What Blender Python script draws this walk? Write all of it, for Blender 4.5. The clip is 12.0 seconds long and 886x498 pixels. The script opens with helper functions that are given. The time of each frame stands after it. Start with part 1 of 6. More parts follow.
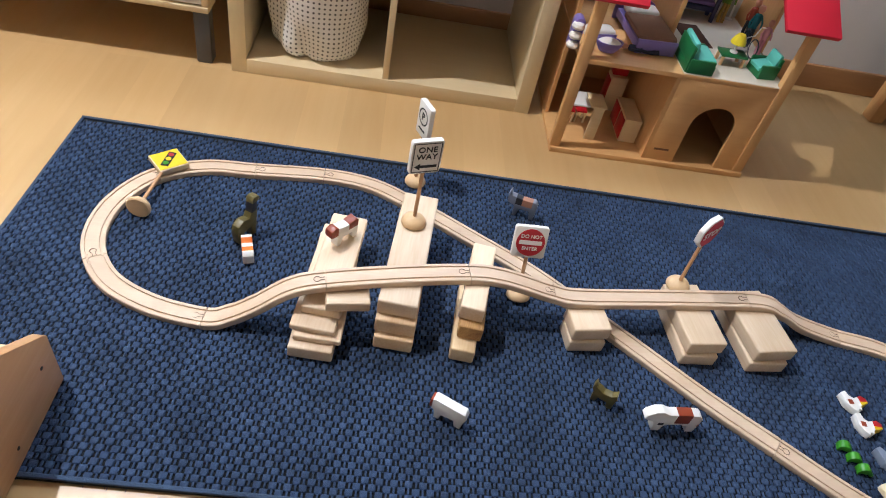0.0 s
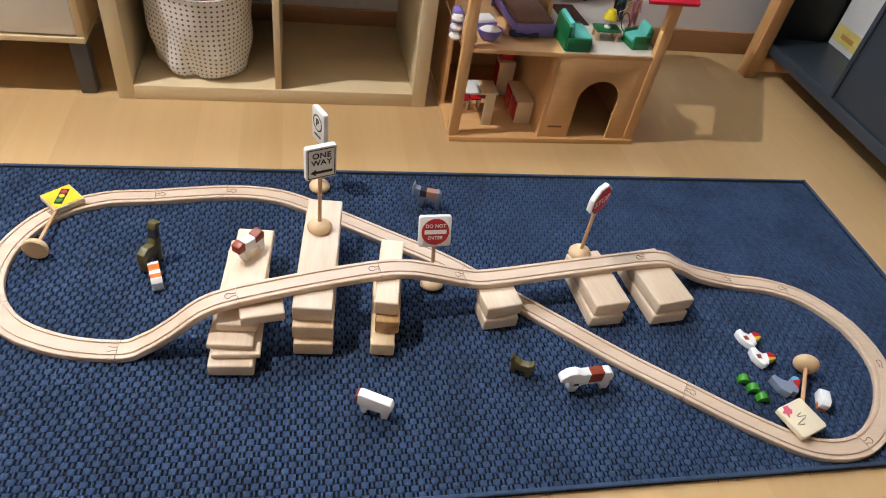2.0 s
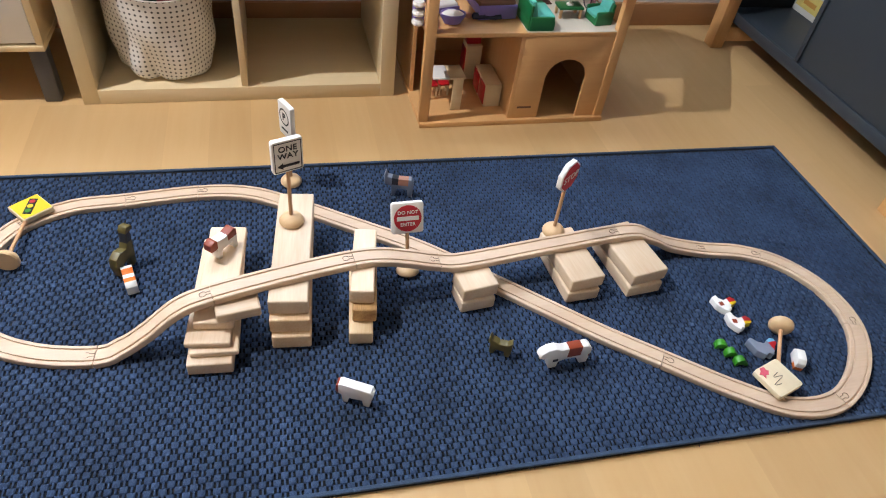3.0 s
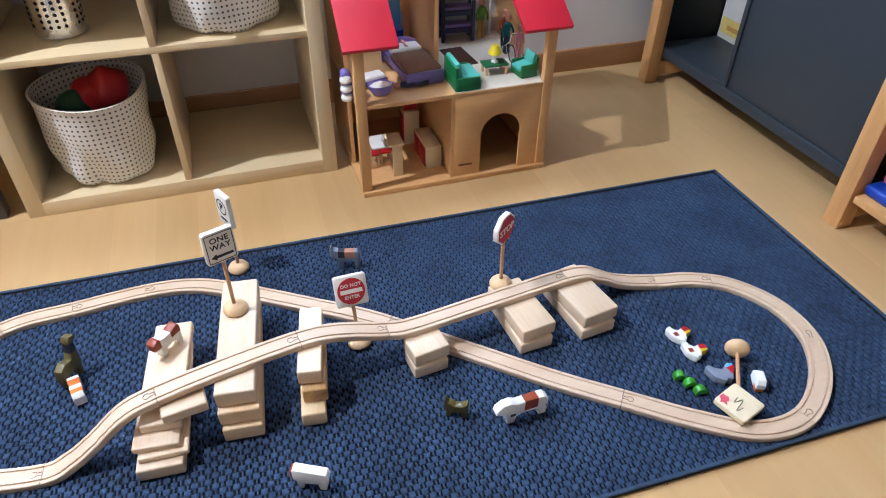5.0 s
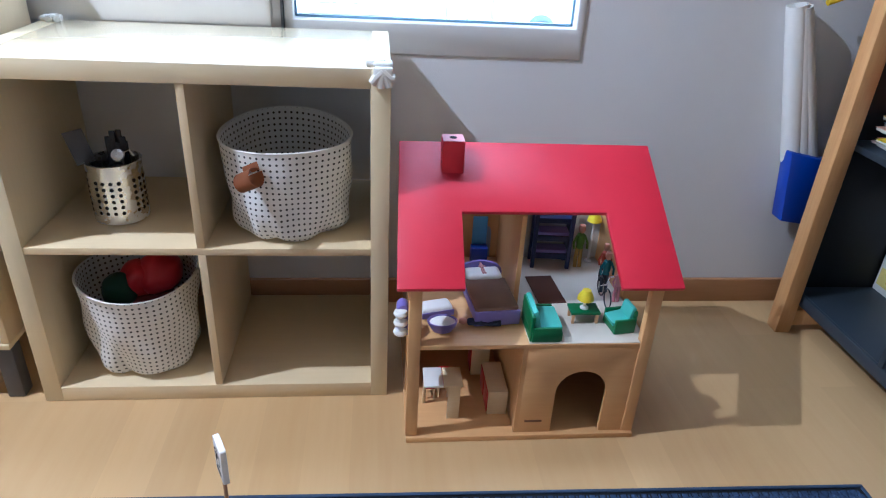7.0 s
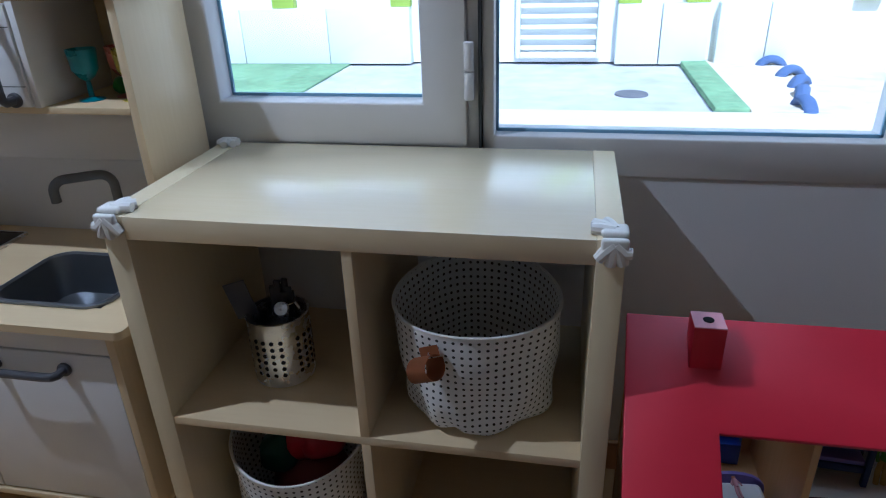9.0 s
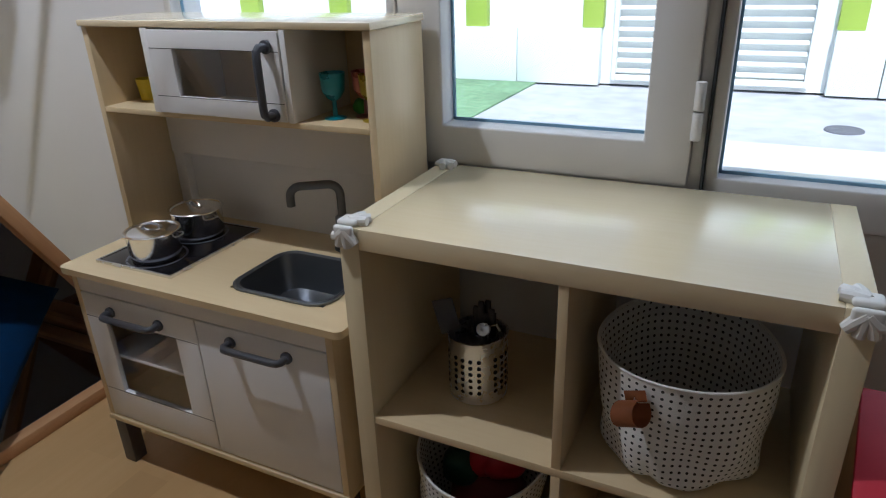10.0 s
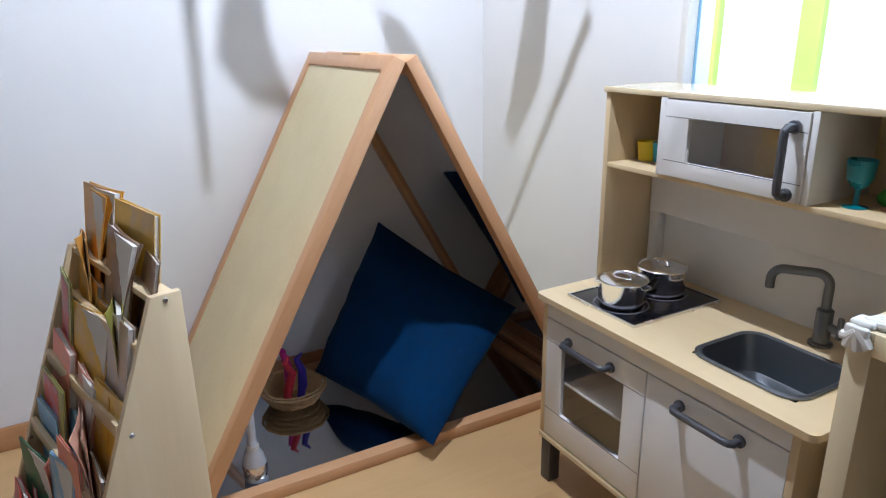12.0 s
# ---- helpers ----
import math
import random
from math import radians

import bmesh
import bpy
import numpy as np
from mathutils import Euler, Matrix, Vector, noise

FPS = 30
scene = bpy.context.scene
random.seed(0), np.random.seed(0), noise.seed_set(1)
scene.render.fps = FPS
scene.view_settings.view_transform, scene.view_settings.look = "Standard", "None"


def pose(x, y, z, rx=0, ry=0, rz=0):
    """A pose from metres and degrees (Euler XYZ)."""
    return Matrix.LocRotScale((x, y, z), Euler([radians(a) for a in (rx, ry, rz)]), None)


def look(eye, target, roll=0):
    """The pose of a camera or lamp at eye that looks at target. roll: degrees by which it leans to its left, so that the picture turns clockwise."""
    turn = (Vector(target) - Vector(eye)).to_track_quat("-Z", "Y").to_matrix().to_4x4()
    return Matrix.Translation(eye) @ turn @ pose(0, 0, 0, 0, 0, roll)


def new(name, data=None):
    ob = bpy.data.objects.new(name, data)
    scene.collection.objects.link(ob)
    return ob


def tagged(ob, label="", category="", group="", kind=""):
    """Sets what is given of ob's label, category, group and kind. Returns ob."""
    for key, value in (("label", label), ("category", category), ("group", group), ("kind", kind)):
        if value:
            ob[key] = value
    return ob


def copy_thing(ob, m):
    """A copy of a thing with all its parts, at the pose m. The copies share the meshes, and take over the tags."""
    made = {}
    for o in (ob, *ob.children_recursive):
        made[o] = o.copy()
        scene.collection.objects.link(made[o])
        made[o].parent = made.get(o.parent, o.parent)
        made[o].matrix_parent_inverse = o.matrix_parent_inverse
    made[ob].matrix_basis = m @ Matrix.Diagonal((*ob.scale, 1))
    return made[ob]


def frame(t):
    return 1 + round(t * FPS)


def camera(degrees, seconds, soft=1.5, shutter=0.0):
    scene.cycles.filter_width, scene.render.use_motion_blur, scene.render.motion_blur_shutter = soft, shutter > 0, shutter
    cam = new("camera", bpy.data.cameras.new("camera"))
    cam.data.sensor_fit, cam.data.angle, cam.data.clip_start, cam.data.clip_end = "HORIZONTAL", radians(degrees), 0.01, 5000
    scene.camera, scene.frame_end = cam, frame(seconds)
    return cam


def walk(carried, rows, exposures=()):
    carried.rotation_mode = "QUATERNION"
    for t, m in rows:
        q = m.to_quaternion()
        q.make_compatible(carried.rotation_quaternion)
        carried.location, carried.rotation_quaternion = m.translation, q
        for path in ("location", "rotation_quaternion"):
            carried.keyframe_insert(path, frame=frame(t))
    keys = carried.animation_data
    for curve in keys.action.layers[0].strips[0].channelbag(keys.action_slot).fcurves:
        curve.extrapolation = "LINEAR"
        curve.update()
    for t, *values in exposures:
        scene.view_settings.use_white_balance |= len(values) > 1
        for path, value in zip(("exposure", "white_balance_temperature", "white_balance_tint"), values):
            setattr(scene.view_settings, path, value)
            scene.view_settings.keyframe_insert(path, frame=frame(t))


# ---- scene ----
cam = camera(67.7, 12.0, soft=1.1)
PATH = [
    (0, (0.386, -1.498, 0.915), (0.616, -0.068, -0.464), 13.2),
    (0.5, (0.356, -1.514, 0.928), (0.571, -0.032, -0.397), 13.5),
    (1, (0.376, -1.523, 0.95), (0.595, -0.037, -0.371), 10.3),
    (1.5, (0.407, -1.526, 0.944), (0.785, -0.098, -0.403), 11.6),
    (2, (0.431, -1.529, 0.946), (0.852, -0.125, -0.414), 10.6),
    (2.5, (0.439, -1.534, 0.944), (0.884, -0.164, -0.443), 9.8),
    (4.5, (0.54, -1.577, 0.96), (0.995, -0.12, -0.332), 1.1),
    (5, (0.551, -1.563, 0.965), (1.044, -0.081, -0.284), 0.6),
    (5.5, (0.572, -1.55, 0.971), (1.09, 0.068, -0.084), 0.1),
    (6, (0.641, -1.428, 1.029), (1.06, 0.314, 0.141), -4.3),
    (6.5, (0.7, -1.345, 1.033), (0.969, 0.403, 0.1), 1.2),
    (8.5, (0.774, -0.818, 1.105), (0.769, 0.951, 0.173), 1.9),
    (9, (0.687, -0.796, 1.127), (0.324, 0.972, 0.267), -2.0),
    (9.5, (0.647, -0.799, 1.158), (0.113, 0.961, 0.372), -2.8),
    (10, (0.604, -0.828, 1.162), (-0.211, 0.811, 0.356), -2.0),
    (10.5, (0.551, -0.86, 1.155), (-0.542, 0.594, 0.324), -3.0),
    (11, (0.522, -0.904, 1.161), (-0.892, 0.298, 0.414), -1.0),
    (11.5, (0.509, -0.947, 1.177), (-1.071, 0.072, 0.496), -1.5),
    (12, (0.502, -0.977, 1.195), (-1.163, -0.059, 0.575), -1.1),
]
EXPOSURES = [(0, 1.7, 5720, 10), (2.5, 1.76, 5800, 10), (4.5, 1.9, 5320, 10), (5.0, 1.93, 5230, 10), (5.5, 2.05, 5060, 10), (6.0, 2.42, 4850, 10), (6.25, 1.85, 4820, 10), (6.5, 1.78, 4780, 10), (8.5, 0.72, 4580, 10), (9.0, 0.04, 4640, 10), (9.5, -0.15, 4950, 10), (10.0, -0.05, 5350, 10), (10.5, 0.33, 5750, 10), (11, 0.75, 5450, 10), (11.5, 1.0, 5250, 10), (12, 0.9, 5100, 10)]
walk(cam, [(t, look(eye, target, roll)) for t, eye, target, roll in PATH], EXPOSURES)

# ---- light ----
world = bpy.data.worlds.new("sky")
world.use_nodes = True
scene.world = world
_n = world.node_tree.nodes
_sky = _n.new("ShaderNodeTexSky")
_sky.sky_type, _sky.sun_disc = "NISHITA", False
_sky.sun_elevation, _sky.sun_rotation = radians(48), radians(164)
world.node_tree.links.new(_sky.outputs[0], _n["Background"].inputs[0])
_n["Background"].inputs[1].default_value = 0.15


def lamp(name, kind, m, energy, colour, **kw):
    data = bpy.data.lights.new(name, kind)
    data.energy, data.color = energy, colour
    if kind == "AREA":
        data.shape = kw.get("shape", "RECTANGLE")
        data.size, data.size_y = kw["size"], kw.get("size_y", kw["size"])
    elif kind == "SUN":
        data.angle = radians(kw["angle"])
    else:
        data.shadow_soft_size = kw["size"]
        data.spot_size, data.spot_blend = radians(kw["cone"]), 0.35
    ob = new(name, data)
    ob.matrix_world = m
    return ob


lamp("sun", "SUN", look((1.5, -5.2, 6.0), (0, 0, 0)), 5.0, (1.0, 0.97, 0.92), angle=0.6)
lamp("window_daylight", "AREA", look((0.25, 0.5, 1.78), (0.25, -0.25, 0.76)), 10.5, (0.86, 0.93, 1.0), size=1.9, size_y=0.55)
lamp("ceiling_spot_lamp", "SPOT", pose(-0.66, -0.36, 2.42), 64, (1.0, 0.95, 0.9), size=0.016, cone=150)
# soft fill added from the unseen far end of the room, no lamp known there
lamp("room_fill", "AREA", look((-1.1, -5.2, 2.2), (-0.2, 0.4, 0.8)), 1.0, (1.0, 0.97, 0.94), size=1.4, size_y=0.6)

# ---- materials ----


def rgb(h):
    """Linear colour from sRGB hex."""
    c = [int(h[i:i + 2], 16) / 255 for i in (0, 2, 4)]
    return tuple(((v + 0.055) / 1.055) ** 2.4 if v > 0.04045 else v / 12.92 for v in c) + (1,)


def mat(name, colour, rough=0.5, metal=0.0, var=0.08, scale=30.0, bump=0.0, bump_scale=200.0, spec=0.5, coat=0.0, stretch=(1, 1, 1), hue=0.0):
    """A painted, cloth or plastic surface with two scales of variation and a fine relief."""
    m = bpy.data.materials.new(name)
    m.use_nodes = True
    nt = m.node_tree
    b = nt.nodes["Principled BSDF"]
    col = rgb(colour) if isinstance(colour, str) else (*colour[:3], 1)
    b.inputs["Roughness"].default_value = rough
    b.inputs["Metallic"].default_value = metal
    b.inputs["Specular IOR Level"].default_value = spec
    b.inputs["Coat Weight"].default_value = coat
    tc = nt.nodes.new("ShaderNodeTexCoord")
    mp = nt.nodes.new("ShaderNodeMapping")
    mp.inputs["Scale"].default_value = stretch
    nt.links.new(tc.outputs["Object"], mp.inputs[0])
    n1 = nt.nodes.new("ShaderNodeTexNoise")
    n1.inputs["Scale"].default_value, n1.inputs["Detail"].default_value = scale, 6
    n2 = nt.nodes.new("ShaderNodeTexNoise")
    n2.inputs["Scale"].default_value, n2.inputs["Detail"].default_value = scale * 0.12, 3
    nt.links.new(mp.outputs[0], n1.inputs[0]); nt.links.new(mp.outputs[0], n2.inputs[0])
    add = nt.nodes.new("ShaderNodeMath"); add.operation = "ADD"
    nt.links.new(n1.outputs[0], add.inputs[0]); nt.links.new(n2.outputs[0], add.inputs[1])
    ramp = nt.nodes.new("ShaderNodeMapRange")
    ramp.inputs["From Min"].default_value, ramp.inputs["From Max"].default_value = 0.6, 1.4
    ramp.inputs["To Min"].default_value, ramp.inputs["To Max"].default_value = 1 - var, 1 + var
    nt.links.new(add.outputs[0], ramp.inputs[0])
    mul = nt.nodes.new("ShaderNodeMix"); mul.data_type, mul.blend_type = "RGBA", "MULTIPLY"
    mul.inputs[0].default_value = 1
    mul.inputs[6].default_value = col
    nt.links.new(ramp.outputs[0], mul.inputs[7])
    nt.links.new(mul.outputs[2], b.inputs["Base Color"])
    rr = nt.nodes.new("ShaderNodeMapRange")
    rr.inputs["From Min"].default_value, rr.inputs["From Max"].default_value = 0.6, 1.4
    rr.inputs["To Min"].default_value, rr.inputs["To Max"].default_value = max(0.02, rough - min(0.06, 0.6 * var)), min(1, rough + min(0.06, 0.6 * var))
    nt.links.new(add.outputs[0], rr.inputs[0]); nt.links.new(rr.outputs[0], b.inputs["Roughness"])
    if bump:
        n3 = nt.nodes.new("ShaderNodeTexNoise")
        n3.inputs["Scale"].default_value, n3.inputs["Detail"].default_value = bump_scale, 4
        nt.links.new(mp.outputs[0], n3.inputs[0])
        bp = nt.nodes.new("ShaderNodeBump")
        bp.inputs["Strength"].default_value, bp.inputs["Distance"].default_value = bump, 0.002
        nt.links.new(n3.outputs[0], bp.inputs["Height"]); nt.links.new(bp.outputs[0], b.inputs["Normal"])
    return m


def wood(name, light, dark, axis="x", rough=0.45, grain=14.0, contrast=0.5, coat=0.0, per_object=0.0, relief=0.12):
    """Planed wood: long streaks along one axis, fine pores, a slight tone per piece."""
    m = bpy.data.materials.new(name)
    m.use_nodes = True
    nt = m.node_tree
    b = nt.nodes["Principled BSDF"]
    b.inputs["Coat Weight"].default_value, b.inputs["Coat Roughness"].default_value = coat, 0.2
    tc = nt.nodes.new("ShaderNodeTexCoord")
    inf = nt.nodes.new("ShaderNodeObjectInfo")
    off = nt.nodes.new("ShaderNodeVectorMath"); off.operation = "MULTIPLY_ADD"
    off.inputs[1].default_value = (7, 7, 7)
    nt.links.new(inf.outputs["Random"], off.inputs[0]); nt.links.new(tc.outputs["Object"], off.inputs[2])
    mp = nt.nodes.new("ShaderNodeMapping")
    s = {"x": (0.08, 1, 1), "y": (1, 0.08, 1), "z": (1, 1, 0.08)}[axis]
    mp.inputs["Scale"].default_value = s
    nt.links.new(off.outputs[0], mp.inputs[0])
    n1 = nt.nodes.new("ShaderNodeTexNoise")
    n1.inputs["Scale"].default_value, n1.inputs["Detail"].default_value, n1.inputs["Distortion"].default_value = grain, 5, 0.6
    n2 = nt.nodes.new("ShaderNodeTexNoise")
    n2.inputs["Scale"].default_value, n2.inputs["Detail"].default_value = grain * 14, 3
    nt.links.new(mp.outputs[0], n1.inputs[0]); nt.links.new(mp.outputs[0], n2.inputs[0])
    mixf = nt.nodes.new("ShaderNodeMix"); mixf.data_type = "FLOAT"; mixf.inputs[0].default_value = 0.35
    nt.links.new(n1.outputs[0], mixf.inputs[2]); nt.links.new(n2.outputs[0], mixf.inputs[3])
    r = nt.nodes.new("ShaderNodeMapRange")
    r.inputs["From Min"].default_value, r.inputs["From Max"].default_value = 0.5 - 0.5 * (1 - contrast) , 0.5 + 0.5 * (1 - contrast)
    nt.links.new(mixf.outputs[0], r.inputs[0])
    mx = nt.nodes.new("ShaderNodeMix"); mx.data_type = "RGBA"
    mx.inputs[6].default_value, mx.inputs[7].default_value = rgb(light), rgb(dark)
    nt.links.new(r.outputs[0], mx.inputs[0])
    out = mx.outputs[2]
    if per_object:
        v = nt.nodes.new("ShaderNodeMapRange")
        v.inputs["To Min"].default_value, v.inputs["To Max"].default_value = 1 - per_object, 1 + per_object
        nt.links.new(inf.outputs["Random"], v.inputs[0])
        mm = nt.nodes.new("ShaderNodeMix"); mm.data_type, mm.blend_type = "RGBA", "MULTIPLY"; mm.inputs[0].default_value = 1
        nt.links.new(out, mm.inputs[6]); nt.links.new(v.outputs[0], mm.inputs[7])
        out = mm.outputs[2]
    nt.links.new(out, b.inputs["Base Color"])
    rr = nt.nodes.new("ShaderNodeMapRange")
    rr.inputs["To Min"].default_value, rr.inputs["To Max"].default_value = rough - 0.4 * relief, rough + 0.6 * relief
    nt.links.new(n2.outputs[0], rr.inputs[0]); nt.links.new(rr.outputs[0], b.inputs["Roughness"])
    bp = nt.nodes.new("ShaderNodeBump"); bp.inputs["Strength"].default_value, bp.inputs["Distance"].default_value = relief, 0.001
    nt.links.new(mixf.outputs[0], bp.inputs["Height"]); nt.links.new(bp.outputs[0], b.inputs["Normal"])
    return m


def glass(name, tint=(1, 1, 1, 1), rough=0.0):
    m = bpy.data.materials.new(name)
    m.use_nodes = True
    b = m.node_tree.nodes["Principled BSDF"]
    b.inputs["Base Color"].default_value = tint
    b.inputs["Transmission Weight"].default_value, b.inputs["Roughness"].default_value, b.inputs["IOR"].default_value = 1, rough, 1.45
    return m


WALL = mat("wall_paint", "e0dedc", 0.75, var=0.03, scale=6, bump=0.25, bump_scale=260)
CEIL = mat("ceiling_paint", "e4e2de", 0.85, var=0.03, scale=5, bump=0.2)
PVC = mat("window_pvc", "d5d2cd", 0.35, var=0.03, scale=12, bump=0.03)
SEAL = mat("dark_seal", "2a2a2c", 0.6, var=0.1)
BIRCH = wood("birch_foil", "dfcba2", "d3bb8f", "x", 0.36, 9, 0.3, relief=0.03)
BIRCHZ = wood("birch_foil_upright", "dcc8a0", "cfb78e", "z", 0.36, 9, 0.3, relief=0.03)
TOPWHITE = wood("shelf_top_birch", "e2d2ae", "d8c59c", "x", 0.26, 9, 0.3, coat=1.0, relief=0.02)
SHELFZ = wood("shelf_side_birch", "e1d2ac", "d6c49c", "z", 0.32, 9, 0.3, relief=0.03)
BEECH = wood("beech", "dbb486", "c99c6c", "x", 0.4, 12, 0.4, per_object=0.05)
BEECHY = wood("beech_long", "cfa478", "ba8a5e", "y", 0.4, 12, 0.4, per_object=0.05)
BLOCKW = wood("pale_block_wood", "e6d2b6", "d0b08a", "y", 0.5, 20, 0.55, per_object=0.12)
BLOCKX = wood("pale_block_wood_cross", "e6d2b6", "d0b08a", "x", 0.5, 20, 0.55, per_object=0.12)
BLOCKH = wood("honey_block_wood", "e3cba2", "cda878", "y", 0.5, 26, 0.6, per_object=0.1)
BLOCKO = wood("warm_block_wood", "e4caa4", "cfa87a", "y", 0.48, 24, 0.6, per_object=0.1)
BLOCKK = wood("knotty_block_wood", "cfa468", "8e6434", "y", 0.55, 40, 0.7)
TRACKW = wood("track_beech", "dac4aa", "c4a688", "x", 0.5, 22, 0.4, per_object=0.04)
GROOVE = mat("groove_shade", "5c4430", 0.8, var=0.1)
PINE = wood("pine_frame", "d3a66c", "bb8850", "z", 0.42, 14, 0.45)
TENTP = wood("tent_plywood", "e0d2a8", "d2c092", "z", 0.5, 7, 0.3)
BASEB = wood("baseboard_wood", "b98c60", "a2754c", "x", 0.4, 10, 0.4)
MIRROR = mat("mirror_acrylic", (0.7, 0.72, 0.75), 0.05, 1.0, var=0.02)
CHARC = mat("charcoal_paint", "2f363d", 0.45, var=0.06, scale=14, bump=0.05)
# same charcoal paint, darkened to carry the shade inside the cabinet
CHARCSHADE = mat("charcoal_inside_shaded", "1c2024", 0.55, var=0.06, scale=14, bump=0.05)
RED = mat("roof_red_paint", "c01a30", 0.46, var=0.06, scale=18, bump=0.06)
DHW = wood("dollhouse_plywood", "d9ac72", "c7955c", "x", 0.4, 9, 0.35)
DHZ = wood("dollhouse_plywood_upright", "d9ac72", "c7955c", "z", 0.4, 9, 0.35)
WHITE = mat("white_lacquer", "e6e4e1", 0.3, var=0.02, scale=9, bump=0.02)
DGREY = mat("dark_grey_plastic", "4a4a4e", 0.34, var=0.06, bump=0.05)
GUNMETAL = mat("satin_gunmetal", "7a7c80", 0.34, 0.85, var=0.05, scale=40)
STEEL = mat("brushed_steel", (0.78, 0.79, 0.81), 0.27, 1.0, var=0.06, scale=60)
POTSTEEL = mat("polished_pot_steel", (0.86, 0.86, 0.87), 0.17, 1.0, var=0.01, scale=20)
BLACK = mat("black_gloss", "0c0d14", 0.12, var=0.1)
NAVY = mat("cushion_velvet", "032b50", 0.9, var=0.2, spec=0.2, scale=40, bump=0.5, bump_scale=420)
CONC = mat("yard_paving", "c6c5c6", 0.9, var=0.24, scale=5, bump=0.6, bump_scale=60)
SAND = mat("yard_sand", "dccfb8", 0.95, var=0.25, scale=6, bump=0.8, bump_scale=90)
TURF = mat("yard_turf", "86a67c", 0.95, var=0.4, scale=14, bump=1.0, bump_scale=120)
YWALL = mat("yard_wall", "e8eae4", 0.8, var=0.04, scale=3, bump=0.2)
YPANEL = mat("yard_panel", "dfe2dc", 0.7, var=0.04, scale=3)
LIME = mat("lime_paint", "a4bb48", 0.5, var=0.05)
PANE = glass("window_glass")

# ---- mesh helpers ----


def bm_box(size, centre=(0, 0, 0), bevel=0.0, seg=2):
    bm = bmesh.new()
    bmesh.ops.create_cube(bm, size=1)
    bmesh.ops.scale(bm, vec=size, verts=bm.verts)
    if bevel:
        bmesh.ops.bevel(bm, geom=bm.edges[:], offset=min(bevel, 0.45 * min(size)), segments=seg, affect="EDGES", profile=0.5)
    bmesh.ops.translate(bm, vec=centre, verts=bm.verts)
    return bm


def bm_span(a, b, bevel=0.0, seg=2):
    """A box from one corner to the opposite one."""
    a, b = Vector(a), Vector(b)
    return bm_box([abs(v) for v in b - a], (a + b) / 2, bevel, seg)


def bm_cyl(r1, r2, h, centre=(0, 0, 0), n=32, bevel=0.0, cap=True):
    bm = bmesh.new()
    bmesh.ops.create_cone(bm, cap_ends=cap, segments=n, radius1=r1, radius2=r2, depth=h)
    if bevel:
        e = [e for e in bm.edges if len(e.link_faces) == 2 and e.calc_face_angle(0) > 1.0]
        bmesh.ops.bevel(bm, geom=e, offset=bevel, segments=3, affect="EDGES", profile=0.5)
    bmesh.ops.translate(bm, vec=centre, verts=bm.verts)
    return bm


def bm_lathe(profile, n=32, centre=(0, 0, 0)):
    """A body of revolution about z from (radius, height) pairs."""
    bm = bmesh.new()
    rings = []
    for r, z in profile:
        if r < 1e-6:
            rings.append([bm.verts.new((0, 0, z))])
        else:
            rings.append([bm.verts.new((r * math.cos(2 * math.pi * i / n), r * math.sin(2 * math.pi * i / n), z)) for i in range(n)])
    for a, b in zip(rings, rings[1:]):
        for i in range(n):
            j = (i + 1) % n
            if len(a) == 1 and len(b) > 1:
                bm.faces.new((a[0], b[i], b[j]))
            elif len(b) == 1 and len(a) > 1:
                bm.faces.new((a[i], a[j], b[0]))
            elif len(a) > 1:
                bm.faces.new((a[i], a[j], b[j], b[i]))
    bmesh.ops.recalc_face_normals(bm, faces=bm.faces)
    bmesh.ops.translate(bm, vec=centre, verts=bm.verts)
    return bm


def bm_slab(outline, thick, bevel=0.0, axis="z"):
    """A flat board cut to an outline of (u, v) pairs, thick along the given axis and centred on it."""
    bm = bmesh.new()
    f = bm.faces.new([bm.verts.new((u, v, -thick / 2)) for u, v in outline])
    out = bmesh.ops.extrude_face_region(bm, geom=[f])
    bmesh.ops.translate(bm, vec=(0, 0, thick), verts=[v for v in out["geom"] if isinstance(v, bmesh.types.BMVert)])
    bmesh.ops.recalc_face_normals(bm, faces=bm.faces)
    if bevel:
        e = [e for e in bm.edges if e.calc_face_angle(0) > 0.6]
        bmesh.ops.bevel(bm, geom=e, offset=bevel, segments=2, affect="EDGES", profile=0.5)
    if axis == "y":
        bmesh.ops.transform(bm, matrix=Matrix(((1, 0, 0, 0), (0, 0, -1, 0), (0, 1, 0, 0), (0, 0, 0, 1))), verts=bm.verts)
    elif axis == "x":
        bmesh.ops.transform(bm, matrix=Matrix(((0, 0, 1, 0), (1, 0, 0, 0), (0, 1, 0, 0), (0, 0, 0, 1))), verts=bm.verts)
    return bm


